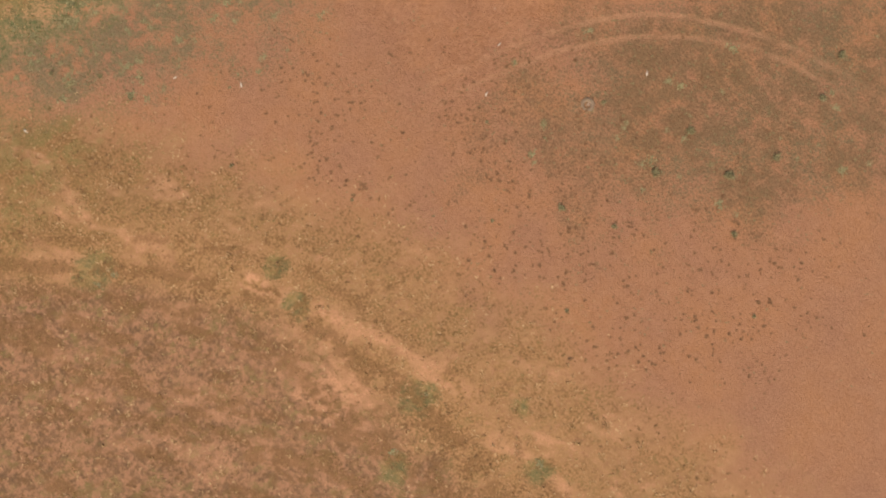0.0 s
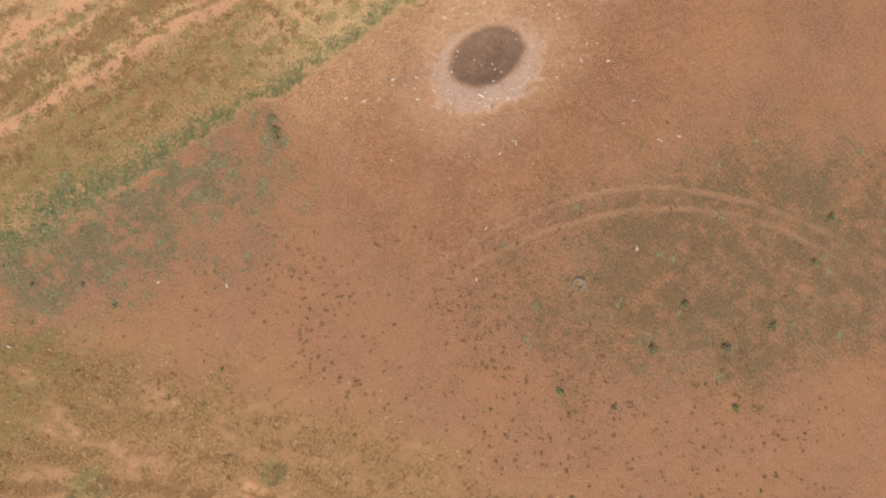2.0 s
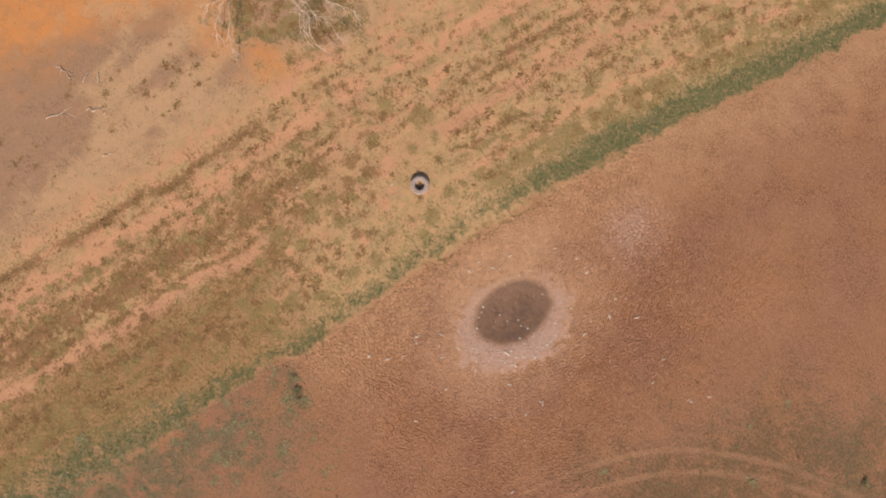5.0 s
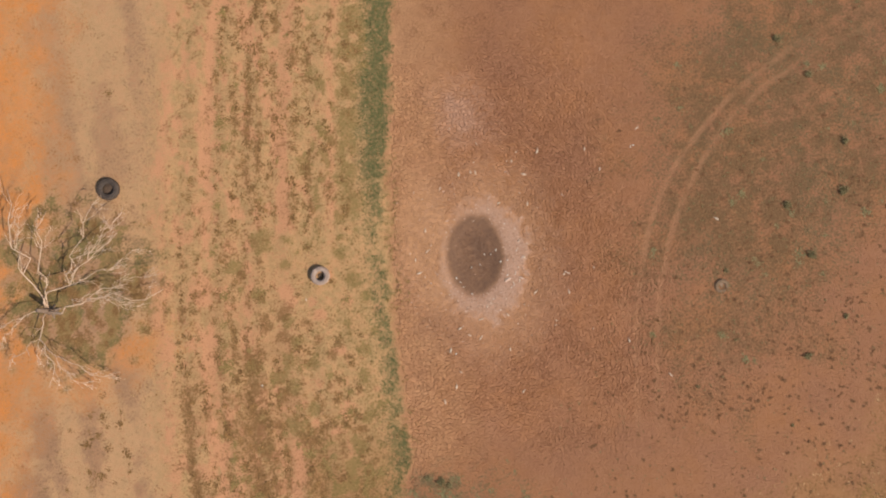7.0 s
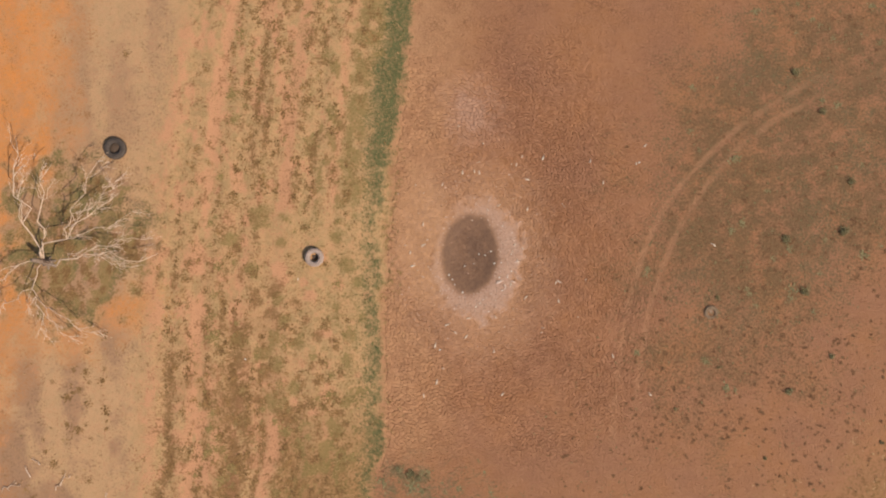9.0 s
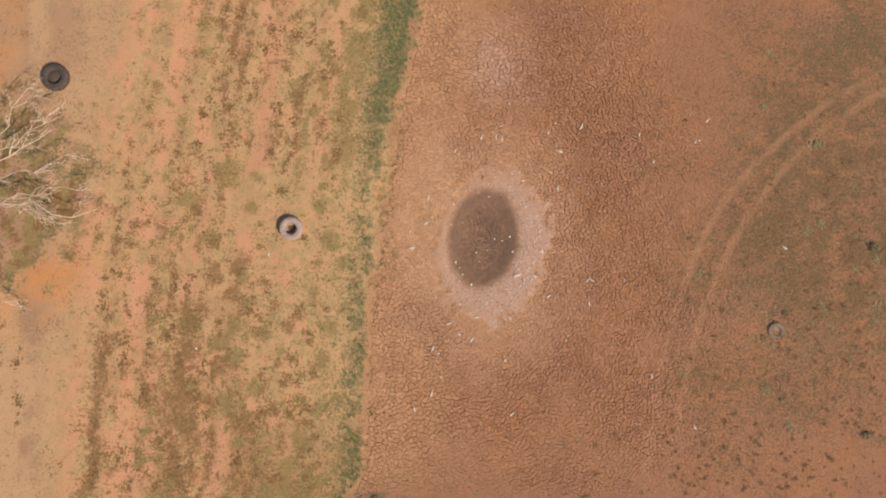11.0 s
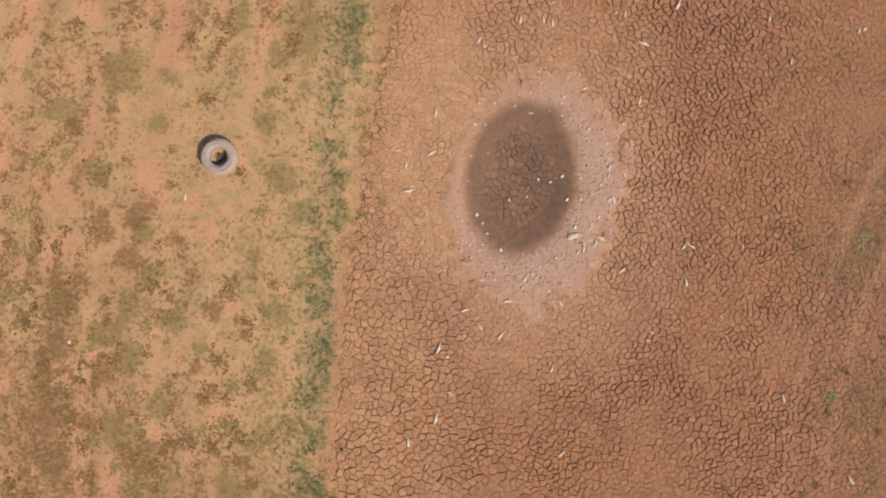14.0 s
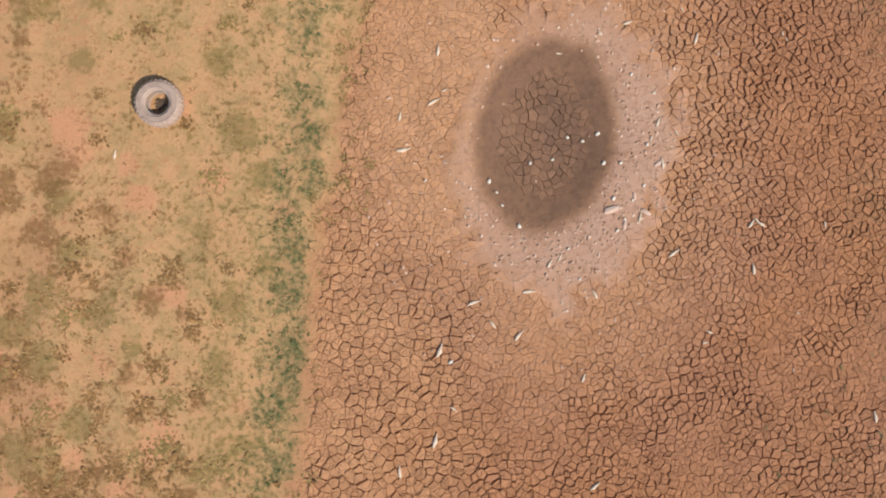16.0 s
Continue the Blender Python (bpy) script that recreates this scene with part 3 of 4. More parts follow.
# ---- grass and weeds ----
def scatter(n, box, density, seed, size, blades, blade, lift, spread=1.0):
    """Tufts of thin blades over a box, where density(x, y) beats a dice. size: (least, most) reach of a tuft."""
    rng = np.random.default_rng(seed)
    x = rng.uniform(box[0], box[1], n)
    y = rng.uniform(box[2], box[3], n)
    keep = rng.random(n) < density(x, y)
    return blades_at(rng, x[keep], y[keep], size, blades, blade, lift, spread)


def blades_at(rng, x, y, size, blades, blade, lift, spread=1.0, loose=0.25):
    k = len(x)
    r = rng.uniform(size[0], size[1], k) * rng.uniform(0.7, 1.3, k)
    z = surface(x, y) - 0.01
    a = rng.uniform(0, 2 * math.pi, (k, blades))
    reach = r[:, None] * rng.uniform(0.35, 1.0, (k, blades)) * spread
    rise = r[:, None] * rng.uniform(lift[0], lift[1], (k, blades))
    w = r[:, None] * blade * rng.uniform(0.7, 1.3, (k, blades))
    bx = x[:, None] + loose * reach * rng.normal(0, 1, (k, blades))
    by = y[:, None] + loose * reach * rng.normal(0, 1, (k, blades))
    ca, sa = np.cos(a), np.sin(a)
    zz = np.repeat(z[:, None], blades, 1)
    v = np.stack([
        np.stack([bx - sa * w * 0.5, by + ca * w * 0.5, zz], -1),
        np.stack([bx + sa * w * 0.5, by - ca * w * 0.5, zz], -1),
        np.stack([bx + ca * reach * 0.6 + sa * w * 0.5, by + sa * reach * 0.6 - ca * w * 0.5, zz + rise], -1),
        np.stack([bx + ca * reach, by + sa * reach, zz + rise * 0.75], -1),
        np.stack([bx + ca * reach * 0.6 - sa * w * 0.5, by + sa * reach * 0.6 + ca * w * 0.5, zz + rise], -1),
    ], 2)
    count = k * blades
    i = np.arange(count)[:, None] * 5
    return v.reshape(-1, 3), np.concatenate([i + np.array([[0, 1, 2, 4]]), np.concatenate([i + 2, i + 3, i + 4, i + 4], 1)], 0), count


def stuff(name, label, category, mat, *sets):
    verts, loops, starts, total, at = [], [], [], 0, 0
    for v, f, count in sets:
        quads, tris = f[:count] + total, f[count:, :3] + total
        verts.append(v)
        loops += [quads.ravel(), tris.ravel()]
        starts += [at + 4 * np.arange(count), at + 4 * count + 3 * np.arange(count)]
        at += 7 * count
        total += len(v)
    v, lp, st = np.concatenate(verts), np.concatenate(loops), np.concatenate(starts)
    me = bpy.data.meshes.new(name)
    me.vertices.add(len(v))
    me.vertices.foreach_set("co", v.ravel())
    me.loops.add(len(lp))
    me.loops.foreach_set("vertex_index", lp)
    me.polygons.add(len(st))
    me.polygons.foreach_set("loop_start", st)
    me.update(calc_edges=True)
    me.materials.append(mat)
    return tagged(new(name, me), label, category, kind="stuff")


def straw_density(x, y):
    f = fields(x, y)
    d = f["veg"] * (0.8 - 0.6 * f["bare"] - 0.75 * f["pale"] - 0.4 * f["top"] - 0.5 * f["brown"]) * (1 - 0.9 * f["orange"])
    return np.clip(d, 0, 1) * (0.2 + 1.1 * step(0.4, 0.6, fbm(x * 1.4, y * 1.1, 51)))


def brown_density(x, y):
    f = fields(x, y)
    return np.clip(f["brown"], 0, 1) ** 2 * 0.8 * (1 - f["green"]) + 0.02 * f["veg"] * (1 - f["bare"])


def sage_density(x, y):
    f = fields(x, y)
    return 0.9 * f["sage"] * (1 - f["orange"])


def green_density(x, y):
    f = fields(x, y)
    return f["green"] + 0.16 * f["lush"]


def bed_density(x, y):
    f = fields(x, y)
    speck = step(1.3, 0.6, ellipse(x, y, 22, -7.0, 20, 9, 28)) * step(0.4, 0.65, fbm(x * 0.5, y * 0.5, 54)) * step(0.5, 0.66, fbm(x * 2.0, y * 2.0, 55))
    return (1 - f["veg"]) * np.clip(0.35 * f["olive"] + 0.4 * f["lush"] + 0.8 * speck, 0, 1) * (1 - f["track"])


def speck_density(x, y):
    f = fields(x, y)
    zone = step(1.25, 0.8, ellipse(x, y, 22.5, -8.0, 18, 8.5, 30)) + 0.5 * step(1.2, 0.7, ellipse(x, y, 8, -17, 9, 5, 30)) + 0.4 * f["olive"]
    return (1 - f["veg"]) * np.clip(zone, 0, 1) * (0.3 + 0.7 * step(0.4, 0.6, fbm(x * 0.4, y * 0.4, 56)))


WEST, SOUTH = (-34, 4, -40, 34), (-6, 50, -52, -8)
stuff("dry_grass", "dry straw-coloured grass tufts on the margins of the dam", "grass", STRAW,
      scatter(60000, WEST, straw_density, 61, (0.04, 0.12), 6, 0.15, (0.2, 0.6)),
      scatter(18000, SOUTH, straw_density, 62, (0.06, 0.16), 7, 0.15, (0.25, 0.7)))
stuff("brown_weeds", "withered brown weeds in rows along the shore", "weeds", BROWN_WEED,
      scatter(72000, WEST, brown_density, 63, (0.05, 0.12), 7, 0.30, (0.15, 0.5)),
      scatter(60000, SOUTH, brown_density, 64, (0.05, 0.13), 7, 0.22, (0.15, 0.5)))
def calm(x, y):
    """Share of tall weeds: few round the pale tyre."""
    return 1 - 0.72 * step(-14.5, -13, x) * step(-4.5, -2.5, y) * step(7.5, 5.5, y)


def row_places(seed):
    """Places of single weeds along the rows beside the shore."""
    rng = np.random.default_rng(seed)
    xs, ys = [], []
    for centre, weight in ROWS_OF_WEEDS:
        y = np.arange(-36, 32, 0.5) + rng.uniform(-0.16, 0.16, len(np.arange(-36, 32, 0.5)))
        x = np.interp(y, SHORE_Y, SHORE_X) - centre + 0.5 * (fbm(y * 0.1, y * 0 + centre, 5) - 0.5) + rng.normal(0, 0.16, len(y))
        keep = rng.random(len(y)) < (0.25 + weight) * calm(x, y) * step(0.34, 0.54, fbm(y * 0.5, y * 0 + 3 * centre, 57)) * (step(0, -4, y) if centre > 16 else step(9, 4, y) if centre > 13 else 1.0)
        xs.append(x[keep])
        ys.append(y[keep])
    return rng, np.concatenate(xs), np.concatenate(ys)


def clump_places(seed, n, reach):
    rng = np.random.default_rng(seed)
    y = rng.uniform(-36, 32, n)
    u = rng.uniform(2.2, reach, n)
    x = np.interp(y, SHORE_Y, SHORE_X) - u
    keep = rng.random(n) < (0.35 + 0.65 * step(6, -4, y)) * calm(x, y)
    return rng, x[keep], y[keep]


def tuft_places(seed):
    """Places of single round tufts, thickest in the brown belt and thin on the bare soil."""
    rng = np.random.default_rng(seed)
    n = 16000
    y = rng.uniform(-38, 32, n)
    u = rng.uniform(2.0, 24, n)
    x = np.interp(y, SHORE_Y, SHORE_X) - u
    f = fields(x, y)
    south = step(4, -4, y)
    share = step(2, 4, u) * step(15, 12, u) * (0.05 + 0.06 * south) + 0.30 * bump(u, 9.5, 1.3) * (0.25 + 0.75 * south) + 0.012 * step(19, 16, u) + 0.004
    share = share * (0.3 + 1.4 * step(0.40, 0.60, fbm(x * 0.8, y * 0.6, 91))) * (1 - 0.7 * f["orange"]) * (1 - 0.6 * f["pale"]) * calm(x, y)
    keep = rng.random(n) < share
    return rng, x[keep], y[keep]


def bank_places(seed, n):
    rng = np.random.default_rng(seed)
    x, y = rng.uniform(-4, 50, n), rng.uniform(-52, -8, n)
    f = fields(x, y)
    keep = rng.random(n) < f["bank"] ** 2 * (0.25 + 0.75 * step(0.42, 0.6, fbm(x * 0.5 + seed, y * 0.5, 92)))
    return rng, x[keep], y[keep]


stuff("round_tufts", "small round withered brown tufts on tan soil", "weeds", BROWN_WEED,
      blades_at(*tuft_places(75), (0.07, 0.16), 28, 0.46, (0.08, 0.28), loose=1.1))
stuff("bank_weeds", "dark withered weeds dotted over the worn bank", "weeds", DARK_WEED,
      blades_at(*bank_places(76, 9500), (0.05, 0.14), 12, 0.36, (0.06, 0.25), loose=0.6))
stuff("pale_straw", "pale dry straw tufts on the worn bank", "grass", PALE_STRAW,
      blades_at(*bank_places(77, 8000), (0.05, 0.12), 8, 0.34, (0.08, 0.3), loose=0.6))
stuff("row_weeds", "dark brown withered weeds standing in straight rows", "weeds", ROW_WEED,
      blades_at(*row_places(71), (0.09, 0.17), 34, 0.46, (0.08, 0.28), loose=1.1),
      blades_at(*clump_places(72, 220, 14), (0.10, 0.18), 90, 0.36, (0.04, 0.16), loose=1.3),
      blades_at(np.random.default_rng(74), np.array([-25.6, -23.9, -24.1, -19.5, -23.6, -25.9]), np.array([-3.6, -4.4, -7.0, 17.7, -10.2, -9.0]), (0.10, 0.16), 120, 0.30, (0.04, 0.16), loose=1.3))
stuff("grass_clumps", "rounded olive grass clumps on the dry margin", "grass", SAGE_BLADE,
      blades_at(*clump_places(73, 420, 12.5), (0.10, 0.20), 90, 0.32, (0.05, 0.18), loose=1.3))
stuff("sage_grass", "dull olive grass clumps among the dry grass", "grass", SAGE_BLADE,
      scatter(30000, WEST, sage_density, 67, (0.05, 0.13), 8, 0.18, (0.2, 0.5)),
      scatter(18000, SOUTH, sage_density, 68, (0.05, 0.13), 8, 0.18, (0.2, 0.5)))
stuff("green_grass", "green grass strip along the edge of the mud", "grass", GREEN_BLADE,
      scatter(110000, (-12, 6, -38, 34), green_density, 65, (0.04, 0.11), 7, 0.18, (0.2, 0.6)))


def shore_places(seed, n):
    """Places of thin tufts that creep from the strip on to the mud."""
    rng = np.random.default_rng(seed)
    y = rng.uniform(-12, 10, n)
    u = 0.8 - np.abs(rng.normal(0, 0.75, n))
    x = np.interp(y, SHORE_Y, SHORE_X) - u
    keep = rng.random(n) < step(0.42, 0.60, fbm(x * 1.1, y * 0.7, 95)) * (0.35 + 0.65 * step(-2, 2, y))
    return rng, x[keep], y[keep]


stuff("shore_tufts", "thin dull green tufts creeping on to the mud", "grass", SAGE_BLADE,
      blades_at(*shore_places(79, 420), (0.05, 0.12), 12, 0.26, (0.15, 0.5), loose=0.8))
stuff("mud_weeds", "small grey-green weeds scattered on the dry bed", "weeds", SHRUB_LEAF,
      scatter(70000, (-8, 46, -36, 24), bed_density, 66, (0.03, 0.11), 7, 0.26, (0.2, 0.5)))


def bed_clump_places(seed, n):
    """Places of the low clumps: thick in the green corner of the bed, thin in the olive patch."""
    rng = np.random.default_rng(seed)
    x, y = rng.uniform(-12, 40, n), rng.uniform(-38, 24, n)
    f = fields(x, y)
    lumps = step(0.46, 0.60, fbm(x * 0.8, y * 0.8, 94))
    keep = rng.random(n) < np.clip(1.0 * f["lush"] * step(-7, -10, y) + 0.5 * f["green"] * step(-12, -16, y) + 0.12 * f["olive"] + 0.06 * f["lush"], 0, 1) * lumps * (1 - f["track"])
    return rng, x[keep], y[keep]


stuff("bed_clumps", "low dull green weed clumps on the dry bed", "weeds", BUSH_LEAF,
      blades_at(*bed_clump_places(78, 14000), (0.08, 0.20), 34, 0.40, (0.1, 0.32), loose=1.0))
stuff("bed_weeds", "dark low weeds dotted over the dry bed", "weeds", BED_WEED,
      scatter(12000, (-8, 46, -36, 24), speck_density, 69, (0.06, 0.17), 14, 0.32, (0.12, 0.35)))


# ---- shrubs ----
def tube(bm, points, radii, sides=6):
    rings = []
    for k, p in enumerate(points):
        p = Vector(p)
        d = Vector(points[min(k + 1, len(points) - 1)]) - Vector(points[max(k - 1, 0)])
        q = d.to_track_quat("Z", "Y")
        rings.append([bm.verts.new(p + q @ Vector((radii[k] * math.cos(2 * math.pi * j / sides), radii[k] * math.sin(2 * math.pi * j / sides), 0))) for j in range(sides)])
    for a, b in zip(rings, rings[1:]):
        for j in range(sides):
            bm.faces.new((a[j], a[(j + 1) % sides], b[(j + 1) % sides], b[j]))
    bm.faces.new(rings[0][::-1])
    bm.faces.new(rings[-1])


def build_shrub(seed, radius):
    rng = random.Random(seed)
    root = new("shrub")
    tips = []
    for k in range(6):
        a = k * 1.05 + rng.uniform(-0.3, 0.3)
        reach, rise = radius * rng.uniform(0.5, 0.85), radius * rng.uniform(0.3, 0.55)
        mid = (math.cos(a) * reach * 0.4, math.sin(a) * reach * 0.4, rise * 0.6)
        end = (math.cos(a) * reach, math.sin(a) * reach, rise)
        bm = bmesh.new()
        tube(bm, [(0, 0, -0.03), mid, end], [0.014, 0.010, 0.004], 5)
        part("stem", bm, DEAD_BARK, root)
        tips += [mid, end, end]
    bm = bmesh.new()
    for k in range(520):
        p = Vector(rng.choice(tips)) + Vector((rng.gauss(0, 0.30), rng.gauss(0, 0.30), rng.gauss(0, 0.18))) * radius
        p.z = max(p.z, 0.02)
        q = Euler((rng.uniform(-0.8, 0.8), rng.uniform(-0.8, 0.8), rng.uniform(0, 6.28)))
        s = radius * rng.uniform(0.08, 0.17)
        bm.faces.new([bm.verts.new(p + Vector(c) @ q.to_matrix() * s) for c in ((-1, 0, 0), (0, -0.45, 0.1), (1.1, 0, 0), (0, 0.45, 0.1))])
    part("foliage", bm, BUSH_LEAF, root)
    return tagged(root, "low grey-green shrub on the dry mud bed", "shrub", "shrubs on the dry bed")


SHRUBS = [(23.8, -2.1, 1.1), (26.8, 1.6, 1.2), (23.0, 1.4, 1.0), (27.7, 4.8, 0.9), (7.0, -24.0, 0.5), (-5.1, -30.0, 0.6), (2.7, -21.1, 0.4), (-0.6, -26.7, 0.7),
          (13.5, -19.0, 0.4), (27.5, -12.1, 0.5), (22.0, -8.4, 0.9), (34.9, -2.7, 0.5), (-2.8, -11.6, 1.1), (-2.3, -11.9, 0.7), (-3.6, -11.2, 0.6), (18.1, -2.0, 0.6),
          (24.9, 12.4, 1.0), (26.4, 9.6, 0.9), (14.6, -8.9, 0.45), (17.7, -6.5, 0.4), (30.0, -0.5, 0.8), (20.0, -12.5, 0.45), (25.0, -6.4, 0.7), (-3.0, -27.5, 0.6)]
models = [build_shrub(70 + k, 0.25) for k in range(3)]
for k, (x, y, s) in enumerate(SHRUBS):
    m = Matrix.Translation((x, y, height(x, y))) @ Matrix.Rotation(k * 2.4, 4, "Z") @ Matrix.Scale(s, 4)
    if k < 3:
        models[k].matrix_basis = m
    else:
        copy = copy_thing(models[k % 3], m)
        copy.matrix_basis = m


# ---- old tyres ----
def build_tyre(label, outer, hole, width, lugs, rubber):
    root = new("tyre")
    w, mid = width / 2, (outer + hole) / 2
    profile = [(hole, -w * 0.55), (hole + 0.02, -w * 0.8), (mid, -w), (outer - 0.07, -w * 0.92), (outer - 0.02, -w * 0.72), (outer, -w * 0.4),
               (outer, w * 0.4), (outer - 0.02, w * 0.72), (outer - 0.07, w * 0.92), (mid, w), (hole + 0.02, w * 0.8), (hole, w * 0.55),
               (hole + 0.03, w * 0.5), (mid, w * 0.8), (outer - 0.06, w * 0.5), (outer - 0.05, -w * 0.5), (mid, -w * 0.8), (hole + 0.03, -w * 0.5)]
    bm = bmesh.new()
    n = 56
    rings = [[bm.verts.new((r * math.cos(2 * math.pi * k / n), r * math.sin(2 * math.pi * k / n), z + w)) for r, z in profile] for k in range(n)]
    for a, b in zip(rings, rings[1:] + rings[:1]):
        for j in range(len(profile)):
            bm.faces.new((a[j], b[j], b[(j + 1) % len(profile)], a[(j + 1) % len(profile)]))
    part("casing", bm, rubber, root, smooth=True)
    for rib in ((mid - 0.05, 0.008), (mid + 0.08, 0.008)):
        bm = bmesh.new()
        ring = [[bm.verts.new(((rib[0] + dr) * math.cos(2 * math.pi * k / n), (rib[0] + dr) * math.sin(2 * math.pi * k / n), 2 * w + dz)) for dr, dz in ((-0.014, -0.02), (-0.007, 0.006), (0.007, 0.006), (0.014, -0.02))] for k in range(n)]
        for a, b in zip(ring, ring[1:] + ring[:1]):
            for j in range(3):
                bm.faces.new((a[j], b[j], b[j + 1], a[j + 1]))
        part("sidewall_rib", bm, rubber, root)
    lug = None
    for k in range(lugs):
        if lug is None:
            bm = bmesh.new()
            bmesh.ops.create_cube(bm, size=1)
            for v in bm.verts:
                taper = 0.8 if v.co.x > 0 else 1.0
                v.co = Vector((outer - 0.012 + v.co.x * 0.06, v.co.y * 0.62 * taper * 2 * math.pi * outer / lugs + v.co.z * 0.03, w + v.co.z * width * 0.86 * taper))
            bmesh.ops.bevel(bm, geom=bm.edges[:], offset=0.008, segments=1, affect="EDGES")
            lug = part("tread_block", bm, rubber, root)
        else:
            other = new("tread_block", lug.data)
            other.parent = root
            other.matrix_basis = Matrix.Rotation(2 * math.pi * k / lugs, 4, "Z")
    return tagged(root, label, "tyre")


def disc_of_soil(parent, radius, z, rough, mat):
    bm = bmesh.new()
    rng = random.Random(5)
    last = [bm.verts.new((0, 0, z + 0.05))]
    for ring in range(1, 7):
        r, now = radius * ring / 6, []
        for k in range(24):
            a = 2 * math.pi * k / 24
            now.append(bm.verts.new((r * math.cos(a), r * math.sin(a), z + 0.05 * (1 - (ring / 6) ** 2) + rng.uniform(-rough, rough))))
        for k in range(24):
            if ring == 1:
                bm.faces.new((last[0], now[k], now[(k + 1) % 24]))
            else:
                bm.faces.new((last[k], now[k], now[(k + 1) % 24], last[(k + 1) % 24]))
        last = now
    part("soil_fill", bm, mat, parent, "dry soil filling the middle", smooth=True)


tyre = build_tyre("sun-bleached dusty grader tyre lying flat on dry grass", 0.60, 0.29, 0.36, 30, DUSTY_RUBBER)
# disc on the floor of the hole, with the hole's shade in its colour
disc_of_soil(tyre, 0.33, 0.0, 0.012, SHADED_SOIL)
tyre.matrix_basis = pose(-7.87, 2.92, height(-7.87, 2.92) - 0.04, 1.5, -1.0, 10)
big_tyre = build_tyre("large dark tractor tyre lying flat beside the dead tree", 0.70, 0.34, 0.40, 24, DARK_RUBBER)
disc_of_soil(big_tyre, 0.38, 0.12, 0.015, SHADED_SOIL)
big_tyre.matrix_basis = pose(-20.55, 11.3, height(-20.55, 11.3) - 0.05, 2, 2, 0)
sunk_tyre = build_tyre("half-buried muddy tyre filled with dried mud", 0.47, 0.20, 0.34, 24, MUDDY_RUBBER)
disc_of_soil(sunk_tyre, 0.25, 0.24, 0.01, DRIED_MUD)
sunk_tyre.matrix_basis = pose(17.6, -2.9, height(17.6, -2.9) - 0.285, 5, -4, 40)


# ---- dead tree ----
def limb_points(rng, a, b, n, sag, wobble):
    a, b = Vector(a), Vector(b)
    pts, length = [], (b - a).length
    for k in range(n + 1):
        t = k / n
        p = a.lerp(b, t) + Vector((0, 0, sag * length * math.sin(math.pi * t)))
        if 0 < k < n:
            p += Vector((rng.gauss(0, 1), rng.gauss(0, 1), rng.gauss(0, 0.6))) * wobble * length
        p.z = max(p.z, 0.25) if length > 2 else p.z
        pts.append(p)
    return pts


def build_tree(x, y, tips):
    rng = random.Random(8)
    z0 = height(x, y)
    root = new("dead_tree")
    root.location = (x, y, z0)
    bm = bmesh.new()
    tube(bm, [(0, 0, -0.2), (0.02, 0.0, 0.15), (0.05, 0.03, 0.7), (0.02, 0.1, 1.25), (0.0, 0.12, 1.7)], [0.34, 0.24, 0.19, 0.17, 0.12], 10)
    for k in range(6):
        a = k * 1.05 + 0.3
        tube(bm, [(0.1 * math.cos(a), 0.1 * math.sin(a), 0.22), (0.3 * math.cos(a), 0.3 * math.sin(a), 0.05), (0.55 * math.cos(a), 0.55 * math.sin(a), -0.08)], [0.11, 0.08, 0.03], 6)
    part("trunk", bm, DEAD_BARK, root, "dark weathered trunk with flared roots", smooth=True)
    boughs = []
    for k, (tx, ty, tz) in enumerate(tips):
        end = Vector((tx - x, ty - y, tz))
        if k < 6:
            start = Vector((0.03 * math.cos(k), 0.1 + 0.05 * math.sin(k * 2), 0.6 + 0.5 * min(1.0, tz / 2.0) * ((k * 7) % 5) / 4))
        else:
            half = end * 0.42
            start = min((p for q in boughs for p in q[1:-2]), key=lambda p: (p - half).length)
        pts = limb_points(rng, start, end, 9, 0.10 if tz > 1.5 else 0.14, 0.036)
        boughs.append(pts)
        n = len(pts)
        length = (pts[-1] - pts[0]).length
        thick = 0.014 + (0.0042 if k < 6 else 0.0026) * length
        bm = bmesh.new()
        tube(bm, pts, [thick * (1 - 0.62 * (i / (n - 1))) for i in range(n)], 6)
        limb = part("limb", bm, DEAD_WOOD, root, "pale bare limb", smooth=True)
        for j in range(9):
            i = rng.randint(2, n - 2) if j < 4 else rng.randint(n - 5, n - 2)
            d = (pts[i + 1] - pts[i]).normalized()
            side = Vector((-d.y, d.x, rng.uniform(-0.2, 0.5))) * rng.choice((-1, 1))
            reach = length * rng.uniform(0.12, 0.28)
            tip = pts[i] + (d * rng.uniform(0.6, 1.0) + side * rng.uniform(0.2, 0.6)).normalized() * reach
            tw = limb_points(rng, pts[i], tip, 5, 0.04, 0.05)
            bm = bmesh.new()
            r = 0.012 + 0.004 * reach
            tube(bm, tw, [r * (1 - 0.7 * q / 5) for q in range(6)], 4)
            for _ in range(3):
                s = rng.randint(1, 4)
                dd = (tw[s + 1] - tw[s]).normalized()
                sd = Vector((-dd.y, dd.x, rng.uniform(-0.3, 0.5))) * rng.choice((-1, 1))
                e = tw[s] + (dd + sd * rng.uniform(0.4, 0.9)).normalized() * reach * rng.uniform(0.25, 0.5)
                tube(bm, limb_points(rng, tw[s], e, 3, 0, 0.06), [r * 0.6, r * 0.5, r * 0.4, r * 0.3], 4)
            part("twig", bm, DEAD_WOOD, limb)
    return tagged(root, "leafless dead tree with pale bare branches on orange soil", "tree")


